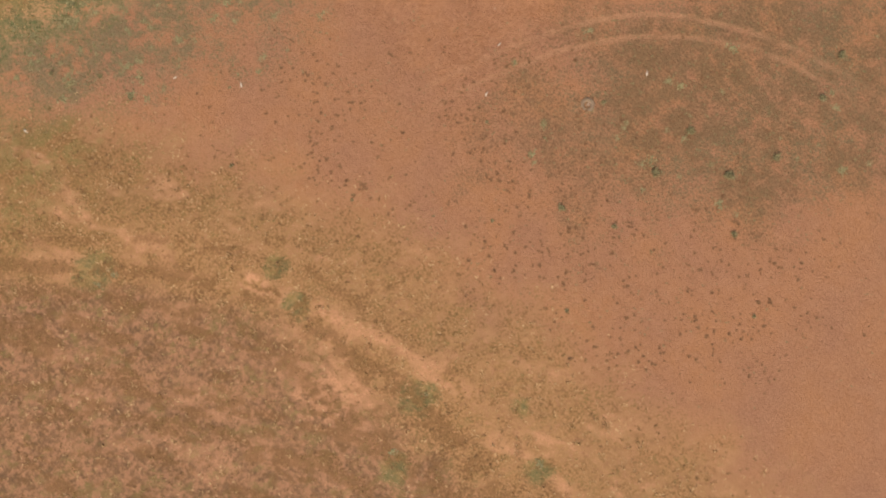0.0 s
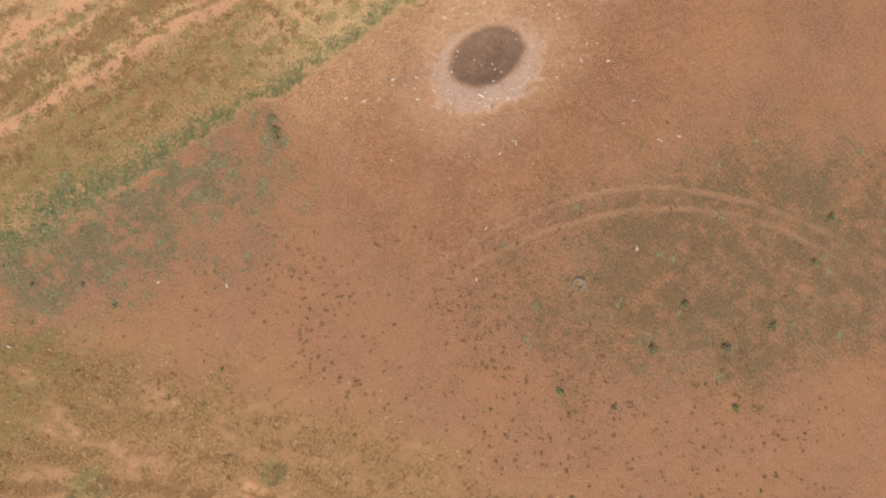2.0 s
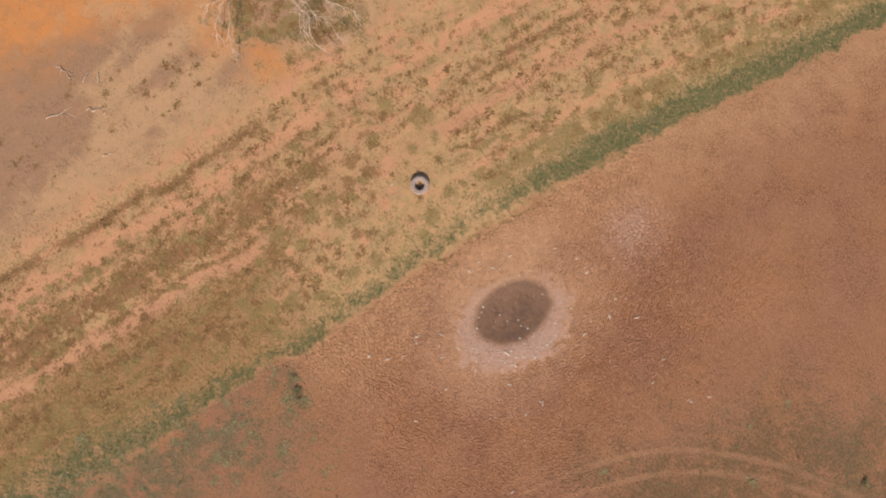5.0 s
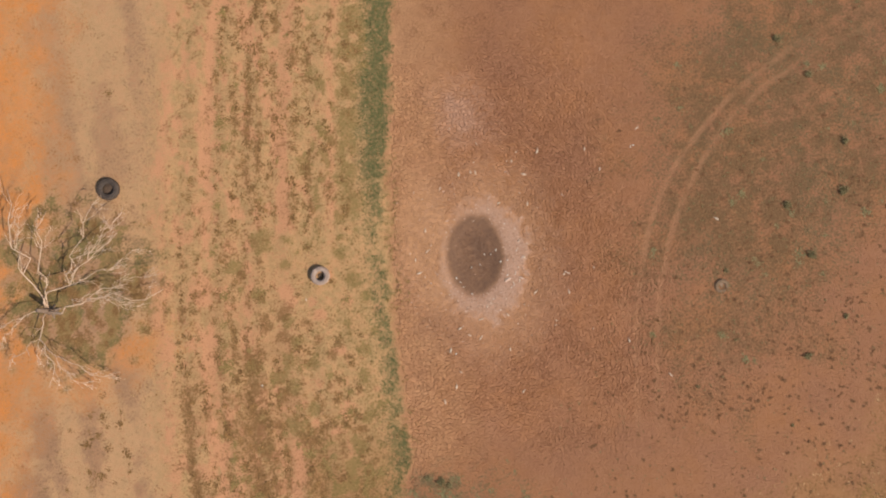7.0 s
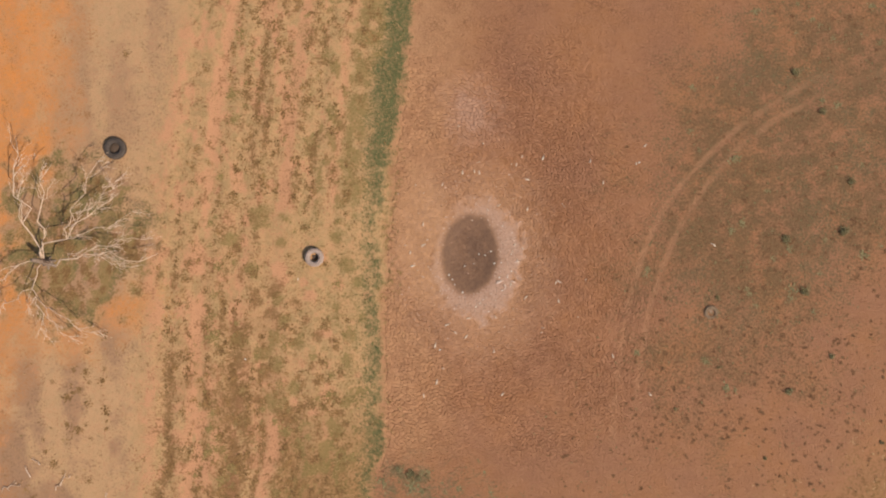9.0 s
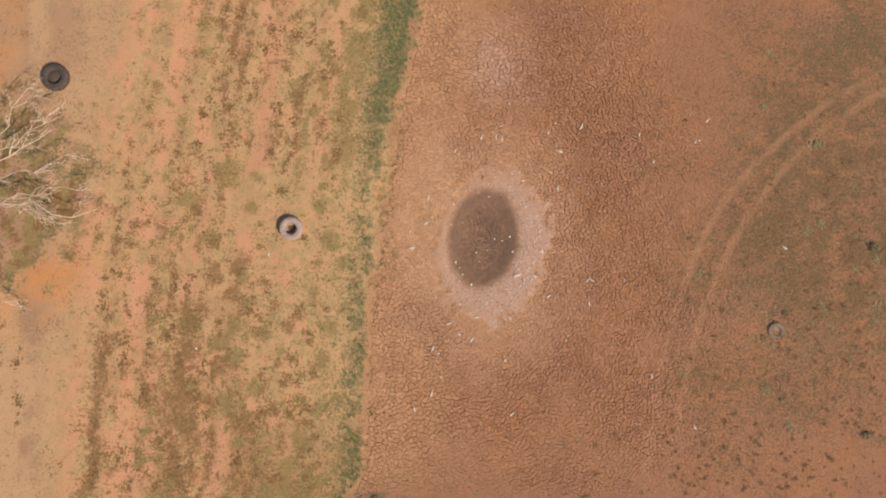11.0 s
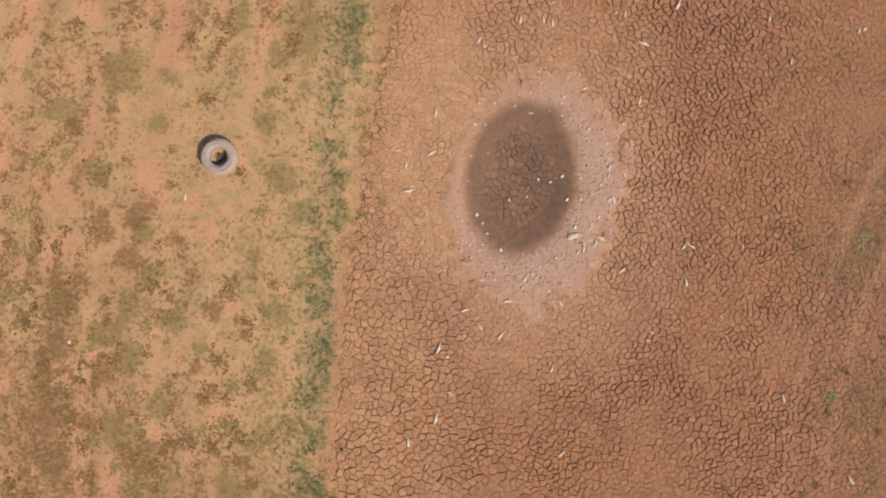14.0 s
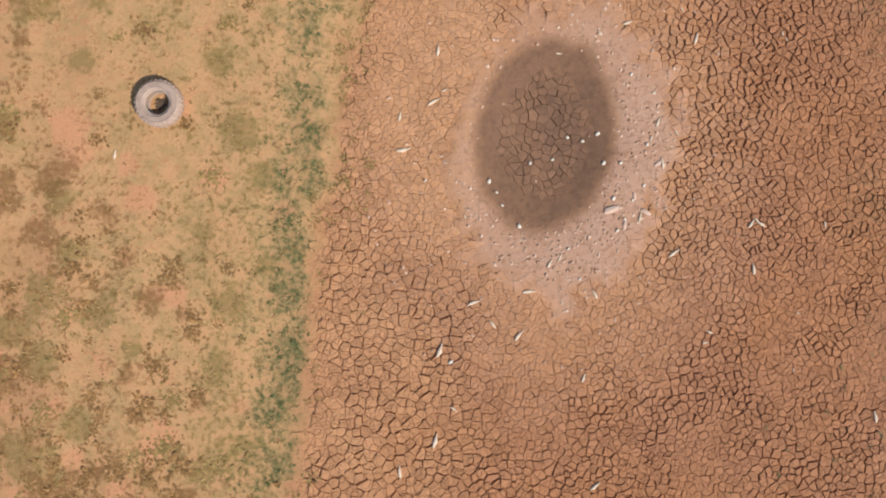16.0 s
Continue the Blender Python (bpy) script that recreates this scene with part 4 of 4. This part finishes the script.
build_tree(-25.4, 4.1, [(-23.4, 10.1, 2.4), (-19.6, 8.0, 1.8), (-17.7, 4.0, 1.0), (-25.3, -0.7, 0.9), (-28.0, 3.7, 1.5), (-25.6, 12.0, 2.4), (-25.1, 10.7, 2.0), (-20.3, 10.1, 2.2), (-18.5, 6.5, 1.6), (-18.0, 5.2, 1.4), (-19.0, 3.1, 0.9), (-28.2, 2.6, 1.3), (-28.1, 1.3, 1.1), (-26.2, 0.8, 1.0), (-23.3, -1.4, 0.7), (-21.8, -1.1, 0.4), (-21.1, 7.5, 2.2), (-18.9, 8.9, 1.9), (-19.9, 4.8, 1.3)])


def build_stick(x, y, length, turn, seed):
    rng = random.Random(seed)
    root = new("fallen_branch")
    root.matrix_basis = Matrix.Translation((x, y, height(x, y) + 0.03)) @ pose(0, 0, 0, 0, 0, turn)
    pts = [Vector((length * (k / 6 - 0.5), 0.06 * length * rng.gauss(0, 1), 0.02 + 0.03 * abs(rng.gauss(0, 1)))) for k in range(7)]
    bm = bmesh.new()
    tube(bm, pts, [0.035 * (1 - 0.75 * k / 6) for k in range(7)], 6)
    part("stem", bm, DEAD_WOOD, root, smooth=True)
    for k in (2, 3, 4, 5):
        side = rng.choice((-1, 1))
        end = pts[k] + Vector((length * rng.uniform(0.15, 0.3), side * length * rng.uniform(0.08, 0.22), rng.uniform(0.0, 0.08)))
        bm = bmesh.new()
        tube(bm, limb_points(rng, pts[k], end, 4, 0.0, 0.06), [0.017, 0.014, 0.011, 0.008, 0.005], 5)
        for v in bm.verts:
            v.co.z = min(v.co.z, 0.14)
        part("side_twig", bm, DEAD_WOOD, root)
    return tagged(root, "pale fallen branch lying on bare tan soil", "branch", "fallen branches near the dead tree")


for k, (x, y, length, turn) in enumerate([(-26.6, -12.1, 1.9, 62), (-26.9, -8.7, 0.7, 140), (-25.2, -10.2, 1.4, 35), (-22.5, -11.4, 0.7, 60), (-28.6, -10.2, 1.3, 10), (-27.5, -9.3, 0.8, 110)]):
    build_stick(x, y, length, turn, 130 + k)


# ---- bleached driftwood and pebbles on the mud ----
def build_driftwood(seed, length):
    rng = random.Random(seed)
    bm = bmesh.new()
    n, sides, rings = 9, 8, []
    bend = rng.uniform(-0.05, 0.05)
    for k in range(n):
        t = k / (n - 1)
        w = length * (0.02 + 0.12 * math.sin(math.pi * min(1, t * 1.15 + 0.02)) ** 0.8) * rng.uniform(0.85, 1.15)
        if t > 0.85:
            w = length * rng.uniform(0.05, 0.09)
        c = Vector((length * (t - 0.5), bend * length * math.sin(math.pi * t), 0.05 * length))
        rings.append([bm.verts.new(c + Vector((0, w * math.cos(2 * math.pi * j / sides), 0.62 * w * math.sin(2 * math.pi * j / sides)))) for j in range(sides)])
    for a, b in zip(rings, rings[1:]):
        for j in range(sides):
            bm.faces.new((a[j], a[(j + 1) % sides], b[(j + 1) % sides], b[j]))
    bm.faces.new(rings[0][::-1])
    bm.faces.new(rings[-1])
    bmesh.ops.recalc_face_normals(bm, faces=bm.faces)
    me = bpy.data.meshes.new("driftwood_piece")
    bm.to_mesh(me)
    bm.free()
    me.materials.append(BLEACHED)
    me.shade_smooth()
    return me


def build_pebble(seed, size):
    rng = random.Random(seed)
    bm = bmesh.new()
    bmesh.ops.create_icosphere(bm, subdivisions=2, radius=size)
    for v in bm.verts:
        v.co = Vector((v.co.x * 1.25, v.co.y * 0.9, v.co.z * 0.6)) * rng.uniform(0.86, 1.12)
    me = bpy.data.meshes.new("pebble")
    bm.to_mesh(me)
    bm.free()
    me.materials.append(PEBBLE)
    me.shade_smooth()
    return me


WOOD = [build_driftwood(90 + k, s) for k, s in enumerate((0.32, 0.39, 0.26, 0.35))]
STONES = [build_pebble(100 + k, s) for k, s in enumerate((0.045, 0.058, 0.038))]
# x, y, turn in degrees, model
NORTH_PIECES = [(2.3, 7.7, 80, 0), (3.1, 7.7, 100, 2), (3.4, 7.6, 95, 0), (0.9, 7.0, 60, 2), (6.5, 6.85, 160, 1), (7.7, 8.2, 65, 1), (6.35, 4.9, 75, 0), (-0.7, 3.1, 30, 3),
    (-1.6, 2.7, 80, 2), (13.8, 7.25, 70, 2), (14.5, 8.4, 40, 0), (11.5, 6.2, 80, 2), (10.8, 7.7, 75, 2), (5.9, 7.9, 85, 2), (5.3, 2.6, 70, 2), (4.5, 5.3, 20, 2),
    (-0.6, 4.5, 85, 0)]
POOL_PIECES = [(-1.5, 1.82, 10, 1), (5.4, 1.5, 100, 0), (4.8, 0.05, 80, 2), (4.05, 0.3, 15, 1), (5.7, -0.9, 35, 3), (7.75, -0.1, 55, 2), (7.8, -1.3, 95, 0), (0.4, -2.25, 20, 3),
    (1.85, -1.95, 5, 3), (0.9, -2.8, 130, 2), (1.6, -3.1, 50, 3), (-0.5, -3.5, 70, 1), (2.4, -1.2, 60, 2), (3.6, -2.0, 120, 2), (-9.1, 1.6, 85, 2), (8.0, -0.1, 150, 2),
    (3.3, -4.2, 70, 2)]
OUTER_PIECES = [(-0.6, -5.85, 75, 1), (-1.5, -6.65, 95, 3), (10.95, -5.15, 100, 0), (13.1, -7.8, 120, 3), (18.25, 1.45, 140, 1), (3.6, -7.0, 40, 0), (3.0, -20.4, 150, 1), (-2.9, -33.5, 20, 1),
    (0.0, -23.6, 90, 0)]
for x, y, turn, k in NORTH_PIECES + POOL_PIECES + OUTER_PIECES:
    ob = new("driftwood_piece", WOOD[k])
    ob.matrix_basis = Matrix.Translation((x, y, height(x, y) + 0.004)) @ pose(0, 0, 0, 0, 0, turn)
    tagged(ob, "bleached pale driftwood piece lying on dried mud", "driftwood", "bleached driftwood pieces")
PEBBLES = [(3.3, 2.1, 0), (3.7, 2.3, 1), (2.9, 2.2, 0), (1.9, 1.5, 0), (0.8, 1.0, 1), (1.6, -0.2, 1), (3.85, 1.5, 1), (4.3, 1.5, 0), (1.0, 0.7, 2), (4.9, 0.9, 0), (4.1, 0.55, 1),
           (4.4, 0.0, 2), (4.6, 0.5, 2), (1.15, 0.35, 2), (5.0, 2.0, 0), (2.5, 1.6, 2), (4.2, -0.3, 0), (-0.2, -3.8, 1), (14.0, 7.3, 1), (-12.9, -3.3, 1), (-0.9, 1.0, 2), (5.2, 3.4, 2), (4.6, 3.9, 0), (3.2, -1.6, 2), (2.9, -0.8, 2)]
for x, y, k in PEBBLES:
    ob = new("pebble", STONES[k])
    ob.matrix_basis = Matrix.Translation((x, y, height(x, y) + 0.02)) @ pose(0, 0, 0, 0, 0, 40 * k + 50 * x)
    tagged(ob, "small pale pebble on the drying mud", "pebble", "pale pebbles on the mud")


STONE = surface_material("pale_stone", (0.60, 0.42, 0.33), (0.44, 0.30, 0.23), 9, 0.85, 0.012)
for k, (x, y, size) in enumerate([(4.05, 0.25, 0.16), (4.4, -0.15, 0.09), (4.95, 0.2, 0.11), (5.3, 1.5, 0.10), (4.65, 0.62, 0.08)]):
    me = build_pebble(140 + k, size)
    me.materials[0] = STONE
    ob = new("stone", me)
    ob.matrix_basis = Matrix.Translation((x, y, height(x, y) - 0.05 * size)) @ pose(0, 0, 0, 0, 0, 20 + 65 * k) @ Matrix.Diagonal((1.2, 0.7, 0.75, 1))
    tagged(ob, "pale rounded stone half sunk in the salt crust", "stone", "pale stones on the salt crust")


# crumbs of dried mud and salt on the crust
def build_crumbs(n):
    rng = np.random.default_rng(33)
    x, y = rng.uniform(-2.5, 7.0, n), rng.uniform(-4.0, 8.0, n)
    f = fields(x, y)
    keep = rng.random(n) < np.clip(f["salt"] ** 2 + 0.02, 0, 1) * (1 - 0.9 * f["damp"])
    x, y = x[keep], y[keep]
    k, z = len(x), surface(x, y) - 0.006
    r = 0.013 + 0.05 * rng.random(k) ** 3
    turn = rng.uniform(0, 2 * math.pi, k)
    rim = np.stack([np.stack([x + r * rng.uniform(0.6, 1.4, k) * np.cos(turn + a), y + r * rng.uniform(0.6, 1.4, k) * np.sin(turn + a), z], -1) for a in (0, 1.25, 2.5, 3.8, 5.0)], 1)
    peak = np.stack([x + 0.3 * r * rng.normal(0, 1, k), y + 0.3 * r * rng.normal(0, 1, k), z + r * rng.uniform(0.5, 1.0, k)], -1)
    verts = np.concatenate([rim, peak[:, None]], 1).reshape(-1, 3)
    faces = [(6 * i + j, 6 * i + (j + 1) % 5, 6 * i + 5) for i in range(k) for j in range(5)]
    me = mesh_from("mud_crumbs", verts.tolist(), faces, CRUMB)
    tagged(new("mud_crumbs", me), "small pale crumbs of dried mud on the salt crust", "mud crumbs", kind="stuff")


build_crumbs(16000)


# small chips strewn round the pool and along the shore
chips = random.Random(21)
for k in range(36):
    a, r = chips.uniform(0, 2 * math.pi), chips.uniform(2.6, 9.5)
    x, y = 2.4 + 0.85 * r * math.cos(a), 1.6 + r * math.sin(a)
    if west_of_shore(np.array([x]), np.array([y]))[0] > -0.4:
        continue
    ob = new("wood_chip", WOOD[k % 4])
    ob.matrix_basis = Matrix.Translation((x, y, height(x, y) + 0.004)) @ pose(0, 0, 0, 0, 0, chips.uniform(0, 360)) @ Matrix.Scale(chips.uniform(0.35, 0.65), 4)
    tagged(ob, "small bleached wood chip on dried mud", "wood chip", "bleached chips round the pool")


# ---- cracked mud plates ----
def build_plates():
    rng = np.random.default_rng(12)
    x0, x1, y0, y1 = PLATE_BOX
    d = 0.2
    nx, ny = int((x1 - x0) / d) + 1, int((y1 - y0) / d) + 1
    cx, cy = rng.uniform(x0, x1, 100000), rng.uniform(y0, y1, 100000)

    def size_at(x, y):
        big = step(4.5, -1.5, x + 2.5 * (fbm(x * 0.5, y * 0.5, 80) - 0.5))
        return np.maximum(big, 0.9 * step(1.3, 0.5, ellipse(x, y, 3.3, 11.8, 2.8, 3.0, 0)))

    ok = plate_zone(cx, cy) > 0.12
    cx, cy = cx[ok], cy[ok]
    apart = (0.158 + 0.058 * size_at(cx, cy)) * rng.uniform(0.7, 1.4, len(cx))
    rows = [[[] for _ in range(nx)] for _ in range(ny)]
    px, py = [], []
    for x, y, least in zip(cx.tolist(), cy.tolist(), apart.tolist()):
        c0, r0 = int((x - x0) / d), int((y - y0) / d)
        free = True
        for r in range(max(0, r0 - 2), min(ny, r0 + 3)):
            for c in range(max(0, c0 - 2), min(nx, c0 + 3)):
                for j in rows[r][c]:
                    if (px[j] - x) ** 2 + (py[j] - y) ** 2 < least * least:
                        free = False
        if free:
            rows[r0][c0].append(len(px))
            px.append(x)
            py.append(y)
    px, py = np.array(px), np.array(py)
    coarse = size_at(px, py)
    f = fields(px, py)
    wide = 0.40 + 0.80 * step(0.34, 0.60, fbm(px * 0.45, py * 0.45, 81)) + 0.55 * bump(px, 7.5, 2.4) * step(-3, 0, py) + 2.6 * step(1.2, 0.4, ellipse(px, py, 3.3, 11.8, 1.9, 2.0, 0))
    y_in = np.minimum(py - y0, y1 - py)
    fade = step(0.3, 8.5, x1 - px + 3 * (fbm(px * 0.4, py * 0.4, 83) - 0.5)) * step(0.3, 4.5, y_in + 3 * (fbm(px * 0.4, py * 0.4, 84) - 0.5))
    wide = wide * (0.12 + 0.88 * fade) * (1 - 0.5 * step(9.0, 13.0, px)) * (1 - 0.6 * f["damp"]) * (1 - 0.97 * np.minimum(1, 1.3 * f["salt"]) * step(9, 8, py)) * (1 - 0.2 * coarse + 0.25 * coarse * step(2.5, 0.5, py))
    for cx, cy, a, b in ((-0.6, 4.2, 1.6, 3.8), (1.6, -4.2, 1.5, 2.4)):
        wide = wide * (1 - 0.55 * step(1.3, 0.6, ellipse(px, py, cx, cy, a, b, 0)))
    X, Y, W = px.tolist(), py.tolist(), wide.tolist()
    verts, owners, tops, faces, spans, at = [], [], [], [], [], []
    for i in range(len(X)):
        c0, r0 = int((X[i] - x0) / d), int((Y[i] - y0) / d)
        near = []
        for r in range(max(0, r0 - 4), min(ny, r0 + 5)):
            for c in range(max(0, c0 - 4), min(nx, c0 + 5)):
                for j in rows[r][c]:
                    if j != i:
                        near.append(((X[j] - X[i]) ** 2 + (Y[j] - Y[i]) ** 2, j))
        near.sort()
        poly = [(-0.6, -0.6), (0.6, -0.6), (0.6, 0.6), (-0.6, 0.6)]
        far = 0.85
        for d2, j in near:
            dist = math.sqrt(d2)
            if dist / 2 > far:
                break
            a, b = (i, j) if i < j else (j, i)
            dice = ((a * 7919 + b * 104729) % 1009) / 1009.0
            gap = (0.006 + 0.041 * dice ** 1.6) * (W[i] + W[j]) * 0.5
            ux, uy, limit = (X[j] - X[i]) / dist, (Y[j] - Y[i]) / dist, dist / 2 - gap / 2
            out, m = [], len(poly)
            for k in range(m):
                p, q = poly[k], poly[(k + 1) % m]
                sp, sq = p[0] * ux + p[1] * uy - limit, q[0] * ux + q[1] * uy - limit
                if sp <= 0:
                    out.append(p)
                if (sp < 0) != (sq < 0):
                    t = sp / (sp - sq)
                    out.append((p[0] + t * (q[0] - p[0]), p[1] + t * (q[1] - p[1])))
            poly = out
            if len(poly) < 3:
                break
            far = max(math.hypot(*p) for p in poly)
        poly = [p for k, p in enumerate(poly) if math.hypot(p[0] - poly[k - 1][0], p[1] - poly[k - 1][1]) > 0.006]
        if len(poly) < 3 or far > 0.6:
            continue
        fine = []
        for k, p in enumerate(poly):
            q = poly[(k + 1) % len(poly)]
            cuts = 1 + int(math.hypot(q[0] - p[0], q[1] - p[1]) / 0.07)
            fine += [(p[0] + (q[0] - p[0]) * c / cuts, p[1] + (q[1] - p[1]) * c / cuts) for c in range(cuts)]
        poly = fine
        n, base = len(poly), len(verts)
        mx, my = sum(p[0] for p in poly) / n, sum(p[1] for p in poly) / n
        tx, ty, up = (((i * 31) % 97) / 97 - 0.5) * 0.17, (((i * 57) % 89) / 89 - 0.5) * 0.17, (((i * 13) % 71) / 71 - 0.5) * 0.010
        firm = min(1.0, 1.6 * W[i])
        tx, ty, up = tx * firm, ty * firm, up * firm
        for ring, (shrink, drop) in enumerate(((0.012 * firm, 0.0), (0.0, -0.008 * firm), (-0.004, -0.075))):
            for p in poly:
                r = max(math.hypot(p[0] - mx, p[1] - my), 1e-4)
                k = max(0.2, (r - shrink) / r)
                qx, qy = mx + (p[0] - mx) * k, my + (p[1] - my) * k
                verts.append((X[i] + qx, Y[i] + qy, up + tx * qx + ty * qy + drop))
        faces.append([base + k for k in range(n)])
        for lv in range(2):
            for k in range(n):
                k2 = (k + 1) % n
                faces.append([base + lv * n + k, base + (lv + 1) * n + k, base + (lv + 1) * n + k2, base + lv * n + k2])
        spans.append((base, n, X[i], Y[i], len(faces) - 1 - 2 * n, i))
    v = np.array(verts)
    wx = 0.05 * (vnoise(v[:, 0] * 9, v[:, 1] * 9, 85) - 0.5) + 0.07 * (vnoise(v[:, 0] * 3, v[:, 1] * 3, 86) - 0.5)
    wy = 0.05 * (vnoise(v[:, 0] * 9, v[:, 1] * 9, 87) - 0.5) + 0.07 * (vnoise(v[:, 0] * 3, v[:, 1] * 3, 88) - 0.5)
    v[:, 0] += wx
    v[:, 1] += wy
    v[:, 2] += surface(v[:, 0], v[:, 1])
    cover_all = fields(v[:, 0], v[:, 1])
    tone = np.concatenate([np.full(3 * n, 0.15 + 0.85 * fade[k]) for _, n, k in [(s[0], s[1], s[5]) for s in spans]])
    single = [s for s in spans if -3.4 < s[2] < 1.5 and -6.6 < s[3] < -1.9][:300]
    chosen = {s[0] for s in single}
    ground = bpy.data.objects["ground"]

    def plate_object(name, group):
        idx = np.concatenate([np.arange(b, b + 3 * n) for b, n, *_ in group])
        new_of = np.full(len(v), -1)
        new_of[idx] = np.arange(len(idx))
        fs = [[int(new_of[k]) for k in faces[q]] for b, n, _, _, f0, _ in group for q in range(f0, f0 + 1 + 2 * n)]
        me = mesh_from(name, v[idx].tolist(), fs, EARTH)
        shade = me.attributes.new("plate", "FLOAT", "POINT")
        shade.data.foreach_set("value", np.ascontiguousarray(tone[idx], dtype=np.float32))
        for key, value in cover_all.items():
            a = me.attributes.new(key, "FLOAT", "POINT")
            a.data.foreach_set("value", np.ascontiguousarray(value[idx], dtype=np.float32))
        ob = new(name, me)
        ob.parent = ground
        return ob

    rest = plate_object("mud_plates", [s for s in spans if s[0] not in chosen])
    tagged(rest, "cracked dry mud plates", kind="stuff")
    for s in single:
        plate_object("mud_plate", [s])


build_plates()
